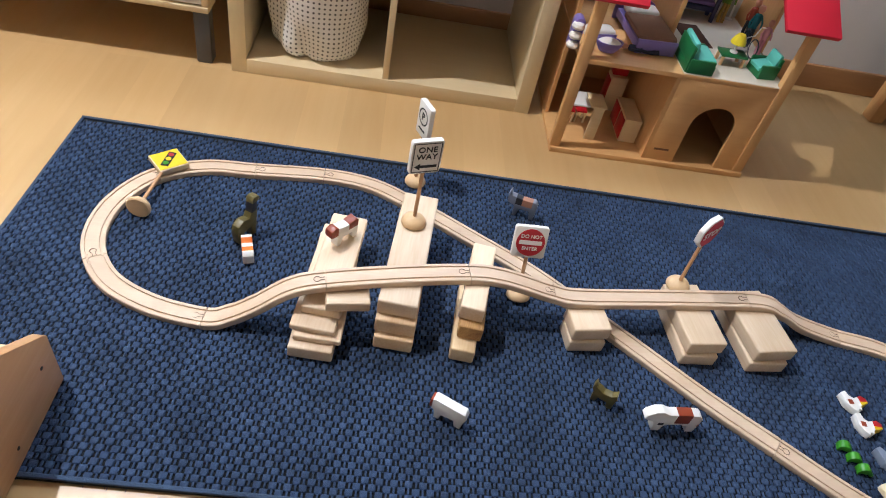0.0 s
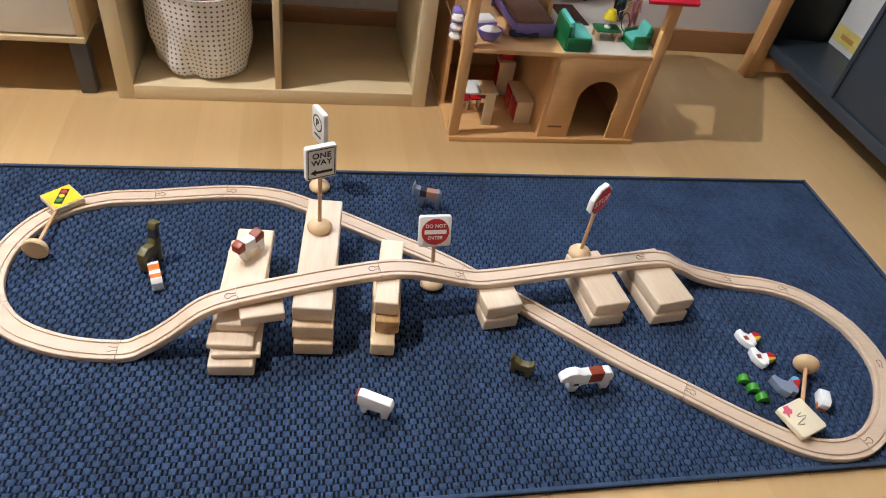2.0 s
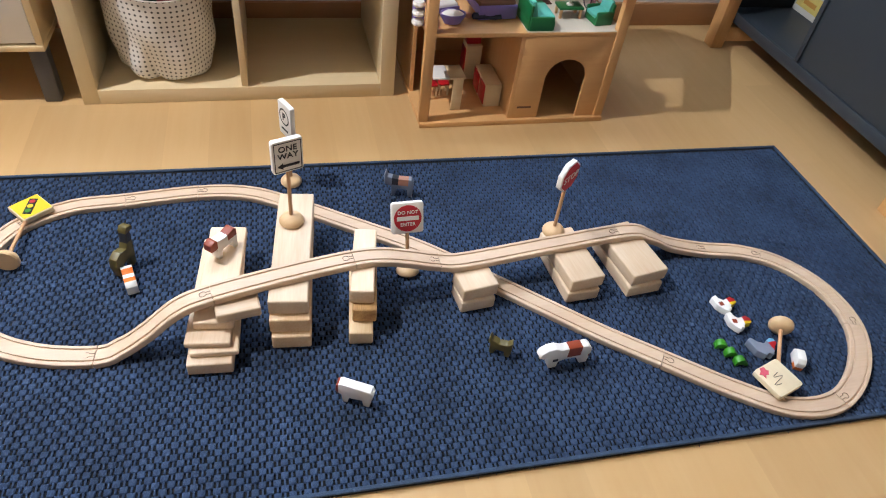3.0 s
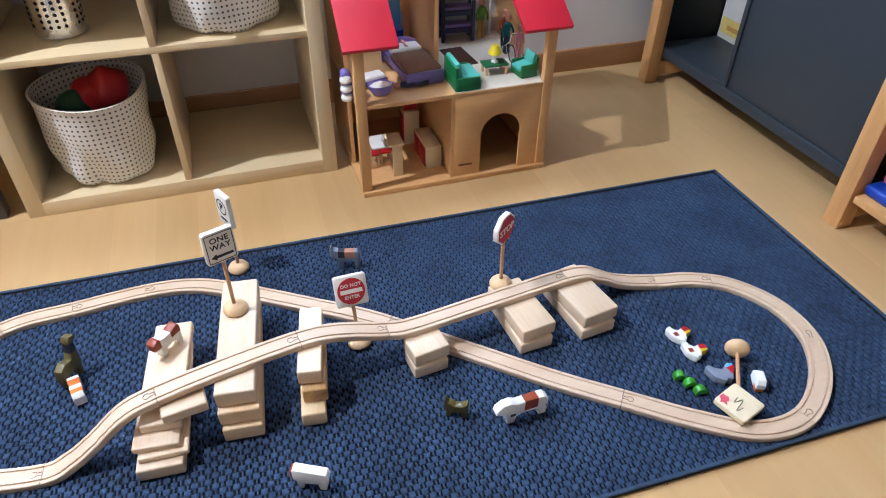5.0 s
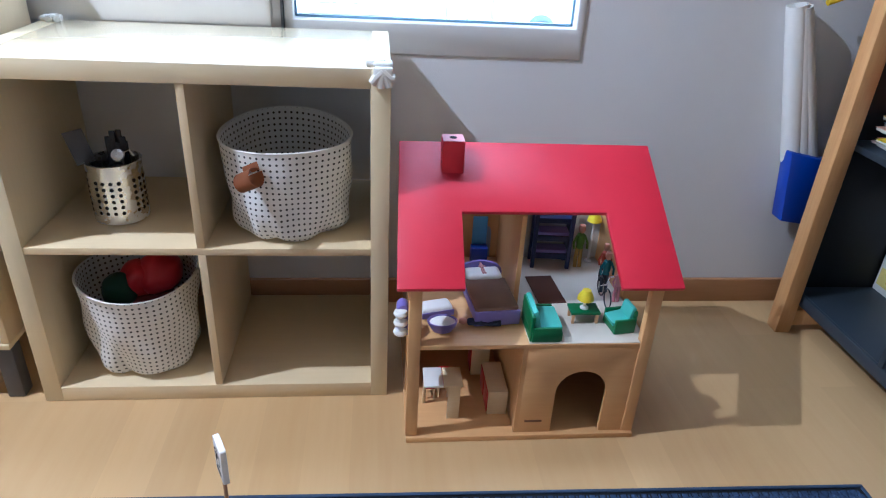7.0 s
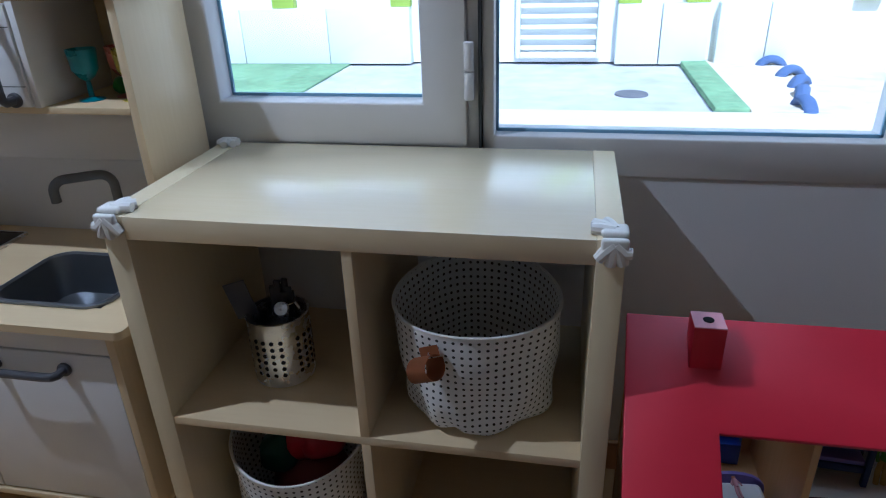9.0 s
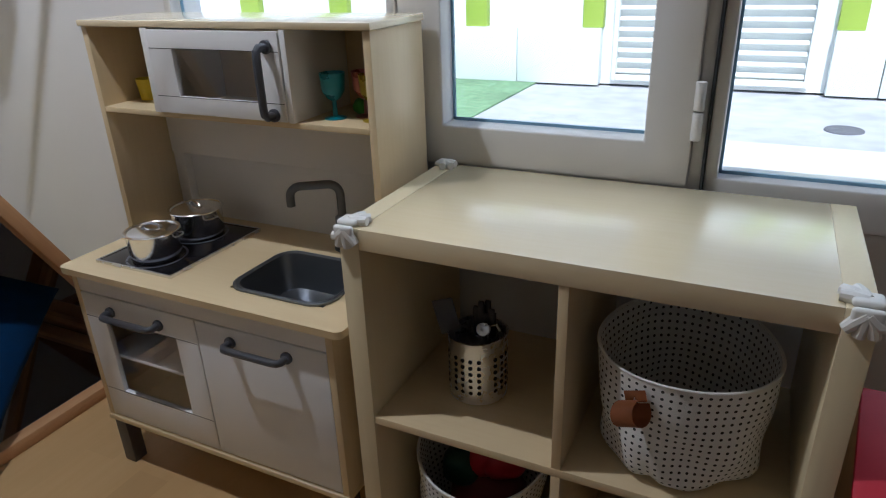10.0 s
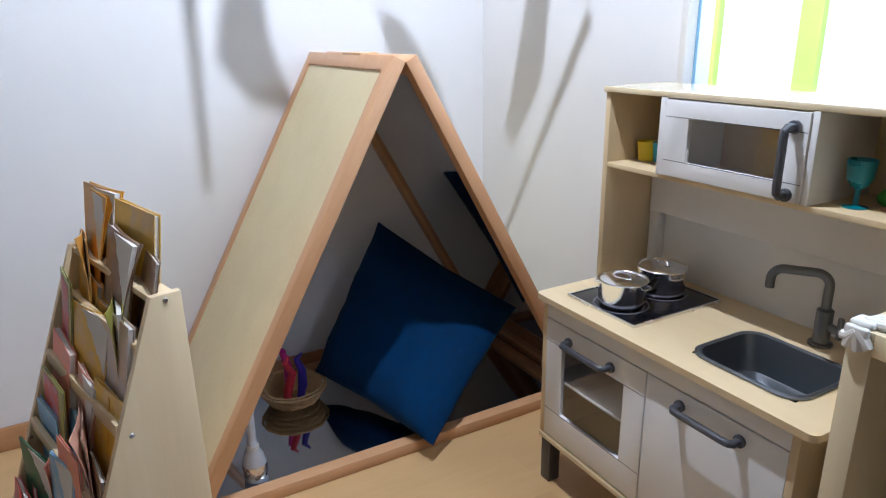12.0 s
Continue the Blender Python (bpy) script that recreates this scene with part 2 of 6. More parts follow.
def bm_ring(x0, x1, y0, y1, hx0, hx1, hy0, hy1, z0, z1, bevel=0.0, axis="z"):
    """A flat board with a rectangular opening; axis y stands it up, its second pair becoming heights."""
    bm = bmesh.new()
    o, h = [(x0, y0), (x1, y0), (x1, y1), (x0, y1)], [(hx0, hy0), (hx1, hy0), (hx1, hy1), (hx0, hy1)]
    v = {(k, t): [bm.verts.new((x, y, z)) for x, y in c] for k, c in (("o", o), ("h", h)) for t, z in ((0, z0), (1, z1))}
    for i in range(4):
        j = (i + 1) % 4
        bm.faces.new((v["o", 1][i], v["o", 1][j], v["h", 1][j], v["h", 1][i]))
        bm.faces.new((v["o", 0][j], v["o", 0][i], v["h", 0][i], v["h", 0][j]))
        bm.faces.new((v["o", 0][i], v["o", 0][j], v["o", 1][j], v["o", 1][i]))
        bm.faces.new((v["h", 0][j], v["h", 0][i], v["h", 1][i], v["h", 1][j]))
    if axis == "y":
        bmesh.ops.transform(bm, matrix=Matrix(((1, 0, 0, 0), (0, 0, 1, 0), (0, 1, 0, 0), (0, 0, 0, 1))), verts=bm.verts)
    bmesh.ops.recalc_face_normals(bm, faces=bm.faces)
    if bevel:
        e = [e for e in bm.edges if e.calc_face_angle(0) > 0.6]
        bmesh.ops.bevel(bm, geom=e, offset=bevel, segments=2, affect="EDGES", profile=0.5)
    return bm


def bm_tube(points, r, n=12, closed=False):
    """A round bar along a line of points."""
    bm = bmesh.new()
    pts = [Vector(p) for p in points]
    rings = []
    up = Vector((0, 0, 1))
    for i, p in enumerate(pts):
        d = (pts[min(i + 1, len(pts) - 1)] - pts[max(i - 1, 0)]).normalized()
        a = d.cross(up)
        if a.length < 1e-3:
            a = d.cross(Vector((0, 1, 0)))
        a.normalize()
        b = d.cross(a)
        up = a.cross(d)
        rr = r[i] if isinstance(r, (list, tuple)) else r
        rings.append([bm.verts.new(p + rr * (a * math.cos(2 * math.pi * k / n) + b * math.sin(2 * math.pi * k / n))) for k in range(n)])
    for x, y in zip(rings, rings[1:]):
        for k in range(n):
            bm.faces.new((x[k], x[(k + 1) % n], y[(k + 1) % n], y[k]))
    bm.faces.new(rings[0]); bm.faces.new(rings[-1][::-1])
    bmesh.ops.recalc_face_normals(bm, faces=bm.faces)
    return bm


def merge(*bms):
    bm = bmesh.new()
    for b in bms:
        me = bpy.data.meshes.new("tmp")
        b.to_mesh(me); b.free()
        bm.from_mesh(me)
        bpy.data.meshes.remove(me)
    return bm


def moved(bm, m):
    bmesh.ops.transform(bm, matrix=m, verts=bm.verts)
    return bm


def part(name, bm, material, parent=None, label="", smooth=True):
    """Links a bmesh as one mesh object, under a thing or a part."""
    me = bpy.data.meshes.new(name)
    bm.to_mesh(me); bm.free()
    me.materials.append(material)
    if smooth:
        me.shade_smooth()
        me.set_sharp_from_angle(angle=radians(35))
    ob = new(name, me)
    if parent is not None:
        ob.parent = parent
    if label:
        tagged(ob, label)
    return ob


def thing(name, m, label, category, group=""):
    """An Empty at a thing's base, that carries its parts."""
    e = new(name)
    e.empty_display_size = 0.05
    e.matrix_world = m
    return tagged(e, label, category, group)


def struct(name, bm, material, label=""):
    return tagged(part(name, bm, material), label or name.replace("_", " "), kind="structure")


def arc(cx, cy, r, a0, a1, n=8):
    return [(cx + r * math.cos(radians(a0 + (a1 - a0) * i / n)), cy + r * math.sin(radians(a0 + (a1 - a0) * i / n))) for i in range(n + 1)]


def rounded(x0, y0, x1, y1, r, n=4):
    return arc(x1 - r, y0 + r, r, -90, 0, n) + arc(x1 - r, y1 - r, r, 0, 90, n) + arc(x0 + r, y1 - r, r, 90, 180, n) + arc(x0 + r, y0 + r, r, 180, 270, n)

INK0 = mat("hole_black", "0d0c0c", 0.9, var=0.05)

# ---- room shell ----
XL, XR, YB, YF, HC = -1.69, 2.42, 0.42, -7.5, 2.5


def floor_material():
    m = wood("floor_laminate", "cdad7c", "bf9a64", "y", 0.3, 5, 0.3)
    nt = m.node_tree
    b = nt.nodes["Principled BSDF"]
    tc = nt.nodes.new("ShaderNodeTexCoord")
    br = nt.nodes.new("ShaderNodeTexBrick")
    br.offset = 0.37
    br.inputs["Scale"].default_value = 1.0
    br.inputs["Brick Width"].default_value, br.inputs["Row Height"].default_value = 0.62, 0.098
    br.inputs["Mortar Size"].default_value = 0.0
    br.inputs["Color1"].default_value, br.inputs["Color2"].default_value = (0.93, 0.915, 0.9, 1), (1.04, 1.035, 1.03, 1)
    rot = nt.nodes.new("ShaderNodeMapping"); rot.inputs["Rotation"].default_value = (0, 0, radians(90))
    nt.links.new(tc.outputs["Object"], rot.inputs[0]); nt.links.new(rot.outputs[0], br.inputs[0])
    mm = nt.nodes.new("ShaderNodeMix"); mm.data_type, mm.blend_type = "RGBA", "MULTIPLY"; mm.inputs[0].default_value = 1
    src = b.inputs["Base Color"].links[0].from_socket
    nt.links.new(src, mm.inputs[6]); nt.links.new(br.outputs[0], mm.inputs[7]); nt.links.new(mm.outputs[2], b.inputs["Base Color"])
    return m


struct("floor", bm_span((XL - 0.1, YF - 0.1, -0.08), (XR + 0.1, YB + 0.12, 0)), floor_material(), "honey-coloured wood-look laminate floor")
struct("ceiling", bm_span((XL - 0.1, YF - 0.1, HC), (XR + 0.1, YB + 0.12, HC + 0.1)), CEIL, "plain white ceiling")
struct("wall_west", bm_span((XL - 0.1, YF - 0.1, 0), (XL, YB + 0.12, HC)), WALL, "white painted wall behind the tent")
struct("wall_east", bm_span((XR, YF - 0.1, 0), (XR + 0.1, YB + 0.12, HC)), WALL, "white painted wall behind the cabinets")
struct("wall_south", bm_span((XL, YF - 0.1, 0), (XR, YF, HC)), WALL, "white painted wall")
WX0, WX1, WZ0, WZ1 = -0.75, 1.244, 0.706, 2.15
struct("wall_north", merge(bm_span((XL, YB, 0), (WX0, YB + 0.12, HC)), bm_span((WX1, YB, 0), (XR, YB + 0.12, HC)),
                           bm_span((WX0, YB, 0), (WX1, YB + 0.12, WZ0)), bm_span((WX0, YB, WZ1), (WX1, YB + 0.12, HC))), WALL, "white painted window wall")
for nm, a, b in (("baseboard_north", (XL, YB - 0.014, 0), (XR, YB, 0.078)), ("baseboard_west", (XL, YF, 0), (XL + 0.014, YB - 0.014, 0.078)),
                 ("baseboard_east", (XR - 0.014, YF, 0), (XR, YB - 0.014, 0.078))):
    struct(nm, bm_span(a, b, 0.004), BASEB, "brown wooden baseboard")


def window(name, x0, x1, sash):
    """One light of the window: outer frame, and a thick sash where it opens."""
    w = tagged(thing(name, pose(0, 0, 0), "white plastic window with clear glass onto a yard", "window"), kind="structure")
    z0, z1, yf = WZ0, WZ1, YB - 0.005
    f = 0.075
    part("window_frame", bm_ring(x0, x1, z0, z1, x0 + 0.022, x1 - 0.022, z0 + f, z1 - f, yf, yf + 0.09, 0.004, "y"), PVC, w)
    gx0, gx1, gz0, gz1 = x0 + 0.022, x1 - 0.022, z0 + f, z1 - f
    if sash:
        s, ys = 0.083, yf - 0.018
        gz0s = z0 + 0.055
        part("sash", bm_ring(gx0, gx1, gz0s, gz1, gx0 + s, gx1 - s, gz0s + s, gz1 - s, ys, ys + 0.07, 0.005, "y"), PVC, w)
        for zz in (0.93, 1.9):
            part("hinge", merge(bm_cyl(0.009, 0.009, 0.05, (gx1 + 0.006, ys - 0.002, zz), 16, 0.002), bm_cyl(0.009, 0.009, 0.05, (gx1 + 0.006, ys - 0.002, zz - 0.053), 16, 0.002)), PVC, w)
        gx0, gx1, gz0, gz1 = gx0 + s, gx1 - s, gz0s + s, gz1 - s
    g = part("pane", bm_span((gx0 - 0.005, yf + 0.04, gz0 - 0.005), (gx1 + 0.005, yf + 0.046, gz1 + 0.005)), PANE, w)
    g.visible_shadow = False
    part("seal", merge(bm_span((gx0, yf + 0.034, gz0), (gx1, yf + 0.04, gz0 + 0.006)), bm_span((gx0, yf + 0.034, gz0), (gx0 + 0.005, yf + 0.04, gz1)),
                       bm_span((gx1 - 0.005, yf + 0.034, gz0), (gx1, yf + 0.04, gz1))), mat("pane_spacer", "7fa3bb", 0.4), w)
    return w


window("window_1", -0.75, -0.105, False)
window("window_2", -0.1, 0.517, True)
window("window_3", 0.522, 1.244, False)
struct("window_gap", bm_span((0.5172, YB - 0.02, 0.74), (0.5218, YB + 0.02, 2.1)), SEAL, "dark rubber gap beside the opening sash")

# ---- yard outside ----
struct("ground", bm_span((-60, YB + 0.12, -0.3), (60, 160, -0.02)), CONC, "pale grey paved yard")
struct("turf_strip", bm_span((-5.2, 3.84, -0.02), (-1.5, 5.68, 0.0), 0.005), TURF, "strip of artificial green turf")
struct("turf_edge", bm_span((1.62, 3.84, -0.02), (1.84, 5.7, 0.03), 0.01), TURF, "narrow green turf edging")
struct("sand_pit", bm_span((1.85, 3.84, -0.02), (9, 6.6, 0.012), 0.005), SAND, "pale sand bed")
struct("yard_step", bm_span((-4, YB + 0.12, -0.02), (6, 3.83, 0.0)), mat("pale_concrete", "e2e0da", 0.85, var=0.06, bump=0.3), "pale concrete strip under the window")
yw = tagged(thing("yard_wall", pose(0, 5.7, 0), "white rendered yard wall with lime green pilasters", "wall"), kind="structure")
part("wall", bm_span((-14, 0.0, 0), (14, 0.3, 3.4)), YWALL, yw)

# ---- cube shelf ----


def cube_shelf():
    s = thing("cube_shelf", pose(0, 0, 0), "birch-coloured four-cube shelf holding baskets, against the window wall", "shelf")
    S, T, D = 0.765, 0.038, 0.39
    for nm, x in (("side_panel", 0), ("side_panel", S - T)):
        part(nm, bm_span((x, 0, 0), (x + T, D, S), 0.0015), SHELFZ, s)
    part("top_panel", bm_span((T, 0, S - T), (S - T, D, S - 0.0006), 0.0012), TOPWHITE, s)
    part("bottom_panel", bm_span((T, 0, 0), (S - T, D, T), 0.0015), BIRCH, s)
    part("middle_shelf", bm_span((T, 0.002, 0.374), (S - T, D, 0.39), 0.001), BIRCH, s)
    for z0, z1 in ((T, 0.374), (0.39, S - T)):
        part("divider", bm_span((0.3745, 0.002, z0), (0.3905, D, z1), 0.001), BIRCHZ, s)
    return s


cube_shelf()

# ---- rug ----
RUG = pose(0.742, -0.70, 0, 0, 0, -1.1)
rug = thing("rug", RUG, "dark navy blue woven flat rug on the floor", "rug")
part("backing", bm_span((-1.0, -0.4, 0), (1.0, 0.4, 0.0063), 0.002), mat("rug_backing", "070b12", 0.95, var=0.2, scale=60, bump=0.5), rug)

# ---- dollhouse ----


def dollhouse():
    h = thing("dollhouse", pose(0, 0, 0), "plywood dollhouse with a red roof, filled with toy furniture", "dollhouse")
    x0, x1, y0, y1 = 0.806, 1.308, -0.15, 0.225
    part("base", bm_span((x0 - 0.002, y0 - 0.008, 0), (x1 + 0.002, y1, 0.014), 0.002), DHW, h)
    for x in (x0 - 0.004, x1 - 0.024):
        part("front_post", bm_span((x, y0 - 0.002, 0.014), (x + 0.026, y0 + 0.018, 0.385), 0.003), DHZ, h)
    part("upper_floor", bm_span((x0, y0, 0.241), (x1, y1, 0.252), 0.001), DHW, h)
    part("divider_wall", bm_span((1.04, y0 + 0.002, 0.014), (1.05, y1, 0.241)), DHZ, h)
    part("divider_wall", bm_slab([(-0.01, 0.252), (y1, 0.252), (y1, 0.488), (0.116, 0.556), (0.1, 0.545), (-0.01, 0.475)], 0.01, 0, "x"), DHZ, h).location = (1.045, 0, 0)
    part("side_wall", bm_slab([(0.0, 0.014), (y1, 0.014), (y1, 0.488), (0.116, 0.556), (0.1, 0.548), (0.0, 0.482)], 0.009, 0, "x"), DHZ, h).location = (x0 + 0.006, 0, 0)
    part("side_wall", bm_slab([(y0 + 0.018, 0.014), (y1, 0.014), (y1, 0.488), (0.116, 0.556), (0.1, 0.548), (0.03, 0.502), (0.03, 0.252), (y0 + 0.018, 0.252)], 0.009, 0, "x"), DHZ, h).location = (x1 - 0.006, 0, 0)
    arch = [(1.05, 0.014), (1.122, 0.014), (1.122, 0.12)] + [p for p in arc(1.177, 0.125, 0.055, 175, 5, 12)] + [(1.232, 0.12), (1.232, 0.014), (1.286, 0.014), (1.286, 0.241), (1.05, 0.241)]
    part("arched_front", bm_slab(arch, 0.009, 0.001, "y"), DHW, h).location = (0, y0 + 0.006, 0)
    part("back_wall", bm_span((x0, y1, 0), (x1, y1 + 0.008, 0.482)), DHZ, h)
    slope = math.atan2(0.185, 0.28)
    L = math.hypot(0.185, 0.28) + 0.012
    cut = 0.172
    out = [(0.777, 0), (0.907, 0), (0.91, cut), (1.21, cut), (1.214, 0), (1.34, 0), (1.332, L), (0.786, L)]
    r = part("roof", bm_slab(out, 0.012, 0.002), RED, h)
    r.matrix_local = Matrix.Translation((0, -0.168, 0.393)) @ Matrix.Rotation(slope, 4, "X")
    ch = part("chimney", bm_span((0.873, 0.05, 0.53), (0.918, 0.096, 0.612), 0.0015), RED, h)
    part("chimney_top", bm_span((0.8735, 0.0505, 0.6121), (0.9175, 0.0955, 0.6135)), mat("worn_pink_paint", "d79a9e", 0.4, var=0.1), ch, "worn pale chimney top")
    part("chimney_hole", bm_cyl(0.008, 0.008, 0.0006, (0.8955, 0.073, 0.6139), 20), INK0, ch, "dark round hole")
    part("name_plate", bm_span((1.062, y0 + 0.0002, 0.044), (1.1, y0 + 0.0012, 0.049)), mat("brown_print", "6b4a30", 0.6), h, "small brown printed mark")
    part("wallpaper", bm_span((1.051, y1 - 0.0035, 0.254), (1.301, y1 - 0.0005, 0.48)), mat("doll_wallpaper", "c9c6c2", 0.7, var=0.05), h, "pale grey wallpaper")
    part("floor_covering", bm_span((1.051, y0 + 0.002, 0.2521), (1.301, y1 - 0.004, 0.2535)), mat("doll_floor", "cfc6b4", 0.5, var=0.06), h, "pale floor covering")
    part("arched_window", bm_slab([(0.98, 0.254), (1.022, 0.254), (1.022, 0.322)] + arc(1.001, 0.322, 0.021, 0, 180, 10)[1:-1] + [(0.98, 0.322)], 0.001, 0, "y"), mat("window_print", "8fa0b4", 0.4), h, "arched window opening").location = (0, y1 - 0.002, 0)
    return h


dollhouse()

# ---- toy kitchen ----


def bar_handle(parent, a, b, out, r=0.008):
    """A dark bar handle with round feet, standing off by the vector out."""
    a, b, out = Vector(a), Vector(b), Vector(out)
    d = (b - a).normalized()
    pts = [a, a + out * 0.75, a + out * 0.95 + d * 0.006, a + out + d * 0.018, b + out - d * 0.018, b + out * 0.95 - d * 0.006, b + out * 0.75, b]
    bm = bm_tube(pts, r, 10)
    for p in (a, b):
        f = bm_cyl(r * 1.6, r * 1.6, 0.008, (0, 0, 0), 20, 0.002)
        bm = merge(bm, moved(f, Matrix.Translation(p + out.normalized() * 0.004) @ out.to_track_quat("Z", "Y").to_matrix().to_4x4()))
    return part("handle", bm, DGREY, parent, "dark grey bar handle")


def toy_kitchen():
    k = thing("toy_kitchen", pose(0, 0, 0), "white and birch wooden play kitchen with sink and hob", "toy kitchen")
    x0, x1, yf, yb = -0.757, -0.048, 0.012, 0.38
    for x in (x0 + 0.002, x1 - 0.04):
        for y in (yf + 0.004, yb - 0.045):
            part("leg", bm_span((x, y, 0), (x + 0.038, y + 0.038, 0.15), 0.004), DGREY, k, "dark grey plastic foot")
    part("bottom_panel", bm_span((x0, yf - 0.004, 0.136), (x1, yb, 0.15), 0.002), BIRCH, k)
    for x in (x0, x1 - 0.016):
        part("side_panel", bm_span((x, yf, 0.15), (x + 0.016, yb, 0.545), 0.0015), BIRCHZ, k)
    part("back_panel", bm_span((x0 + 0.016, yb - 0.008, 0.15), (x1 - 0.016, yb, 0.545)), WHITE, k)
    part("fascia", bm_span((x0 + 0.016, yf + 0.001, 0.497), (x1 - 0.016, yf + 0.013, 0.545), 0.001), WHITE, k)
    sx0, sx1, sy0, sy1 = -0.328, -0.098, 0.062, 0.25
    z0, z1 = 0.545, 0.56
    cx0, cx1, cy0, cy1 = -0.766, -0.014, -0.008, yb
    top = bm_ring(cx0, cx1, cy0, cy1, sx0, sx1, sy0, sy1, z0, z1)
    upright = [e for e in top.edges if abs(e.verts[0].co.z - e.verts[1].co.z) > 0.01 and e.verts[0].co.y < cy0 + 0.001]
    bmesh.ops.bevel(top, geom=upright, offset=0.016, segments=5, affect="EDGES", profile=0.5)
    part("worktop", top, BIRCH, k)
    # sink bowl
    bm = bmesh.new()
    loops = []
    for inset, z, r in ((-0.009, z1 + 0.001, 0.045), (-0.009, z1 + 0.005, 0.045), (-0.004, z1 + 0.007, 0.043), (0.002, z1 + 0.004, 0.041), (0.018, z1 - 0.075, 0.035), (0.04, z1 - 0.088, 0.03)):
        loops.append([bm.verts.new((x, y, z)) for x, y in rounded(sx0 + inset, sy0 + inset, sx1 - inset, sy1 - inset, r, 6)])
    for a, b in zip(loops, loops[1:]):
        for i in range(len(a)):
            bm.faces.new((a[i], a[(i + 1) % len(a)], b[(i + 1) % len(a)], b[i]))
    bm.faces.new(loops[-1])
    bmesh.ops.recalc_face_normals(bm, faces=bm.faces)
    part("sink", bm, mat("sink_steel", "74787d", 0.3, 0.8, var=0.03, scale=12), k, "dark grey sink bowl")
    part("hob", bm_span((-0.697, 0.046, z1), (-0.476, 0.328, z1 + 0.006), 0.001), BLACK, k, "glossy black hob plate")
    part("hob_rim", bm_ring(-0.701, -0.472, 0.042, 0.332, -0.6965, -0.4765, 0.0465, 0.3275, z1, z1 + 0.0075, 0.001), STEEL, k, "thin steel hob rim")
    # tap
    tx, ty = -0.215, 0.318
    dv = Vector((-0.83, -0.56, 0))
    o = Vector((tx, ty, z1))
    neck = [o + Vector((0, 0, 0.07)), o + Vector((0, 0, 0.13))]
    neck += [o + dv * (0.026 * (1 - math.cos(q))) + Vector((0, 0, 0.13 + 0.026 * math.sin(q))) for q in [math.pi / 2 * i / 6 for i in range(1, 7)]]
    neck += [o + dv * 0.06 + Vector((0, 0, 0.156)), o + dv * 0.085 + Vector((0, 0, 0.156))]
    neck += [o + dv * (0.085 + 0.024 * math.sin(q)) + Vector((0, 0, 0.132 + 0.024 * math.cos(q))) for q in [math.pi / 2 * i / 6 for i in range(1, 7)]]
    neck += [o + dv * 0.109 + Vector((0, 0, 0.112))]
    tap = part("tap", merge(bm_lathe([(0, 0), (0.024, 0), (0.024, 0.005), (0.0165, 0.008), (0.0165, 0.078), (0.011, 0.082), (0, 0.082)], 24, (tx, ty, z1)), bm_tube(neck, 0.0095, 16)), GUNMETAL, k, "dark grey swan-neck tap")
    part("tap_lever", merge(bm_tube([(tx + 0.01, ty, z1 + 0.045), (tx + 0.045, ty - 0.01, z1 + 0.045)], 0.009, 12), bm_tube([(tx + 0.04, ty - 0.01, z1 + 0.03), (tx + 0.04, ty - 0.01, z1 + 0.075)], 0.006, 10)), GUNMETAL, tap)
    # oven door with window
    def framed_door(nm, dx0, dx1, dz0, dz1, wx0, wx1, wz0, wz1, y, t):
        d = part(nm, bm_ring(dx0, dx1, dz0, dz1, wx0, wx1, wz0, wz1, y, y + t, 0.0012, "y"), WHITE, k, "white door with a clear window")
        for zz in (wz0, wz1):
            part("rail_joint", bm_span((dx0 + 0.001, y - 0.0003, zz - 0.0006), (dx1 - 0.001, y + 0.0004, zz + 0.0006)), SEAL, d, "fine joint line")
        part("door_pane", bm_span((wx0 - 0.003, y + t * 0.5, wz0 - 0.003), (wx1 + 0.003, y + t * 0.5 + 0.003, wz1 + 0.003)), glass("door_acrylic"), d).visible_shadow = False
        return d
    od = framed_door("oven_door", x0 + 0.0165, -0.397, 0.155, 0.4935, -0.679, -0.461, 0.235, 0.434, yf, 0.014)
    bar_handle(od, (-0.65, yf, 0.459), (-0.502, yf, 0.459), (0, -0.03, 0))
    part("oven_rack", bm_span((-0.738, yf + 0.018, 0.321), (-0.402, yb - 0.01, 0.329), 0.001), WHITE, k, "white oven shelf")
    part("partition", bm_span((-0.4, yf + 0.015, 0.15), (-0.388, yb - 0.008, 0.497)), WHITE, k)
    cd = part("cupboard_door", bm_span((-0.3935, yf, 0.155), (x1 - 0.0165, yf + 0.014, 0.4935), 0.0015), WHITE, k, "plain white cupboard door")
    bar_handle(cd, (-0.3, yf, 0.464), (-0.158, yf, 0.464), (0, -0.03, 0))
    # upper part
    uy = 0.185
    for x in (x0 + 0.001, -0.042):
        part("upper_side", bm_span((x, uy, 0.56), (x + 0.016, yb, 1.052), 0.0015), BIRCHZ, k)
    part("top_panel", bm_span((x0 - 0.001, uy - 0.008, 1.052), (-0.02, yb, 1.066), 0.003), TOPWHITE, k)
    part("upper_shelf", bm_span((x0 + 0.017, uy, 0.868), (-0.042, yb, 0.88), 0.0015), BIRCH, k)
    for x, w in ((-0.572, 0.02), (-0.2165, 0.013)):
        part("upper_divider", bm_span((x, uy - 0.008, 0.88), (x + w, yb - 0.006, 1.052), 0.001), WHITE, k)
    part("upper_back", bm_span((x0 + 0.017, yb - 0.006, 0.88), (-0.042, yb, 1.052)), BIRCH, k)
    part("splash_rail", bm_span((x0 + 0.017, yb - 0.034, 0.733), (-0.042, yb, 0.868), 0.002), WHITE, k)
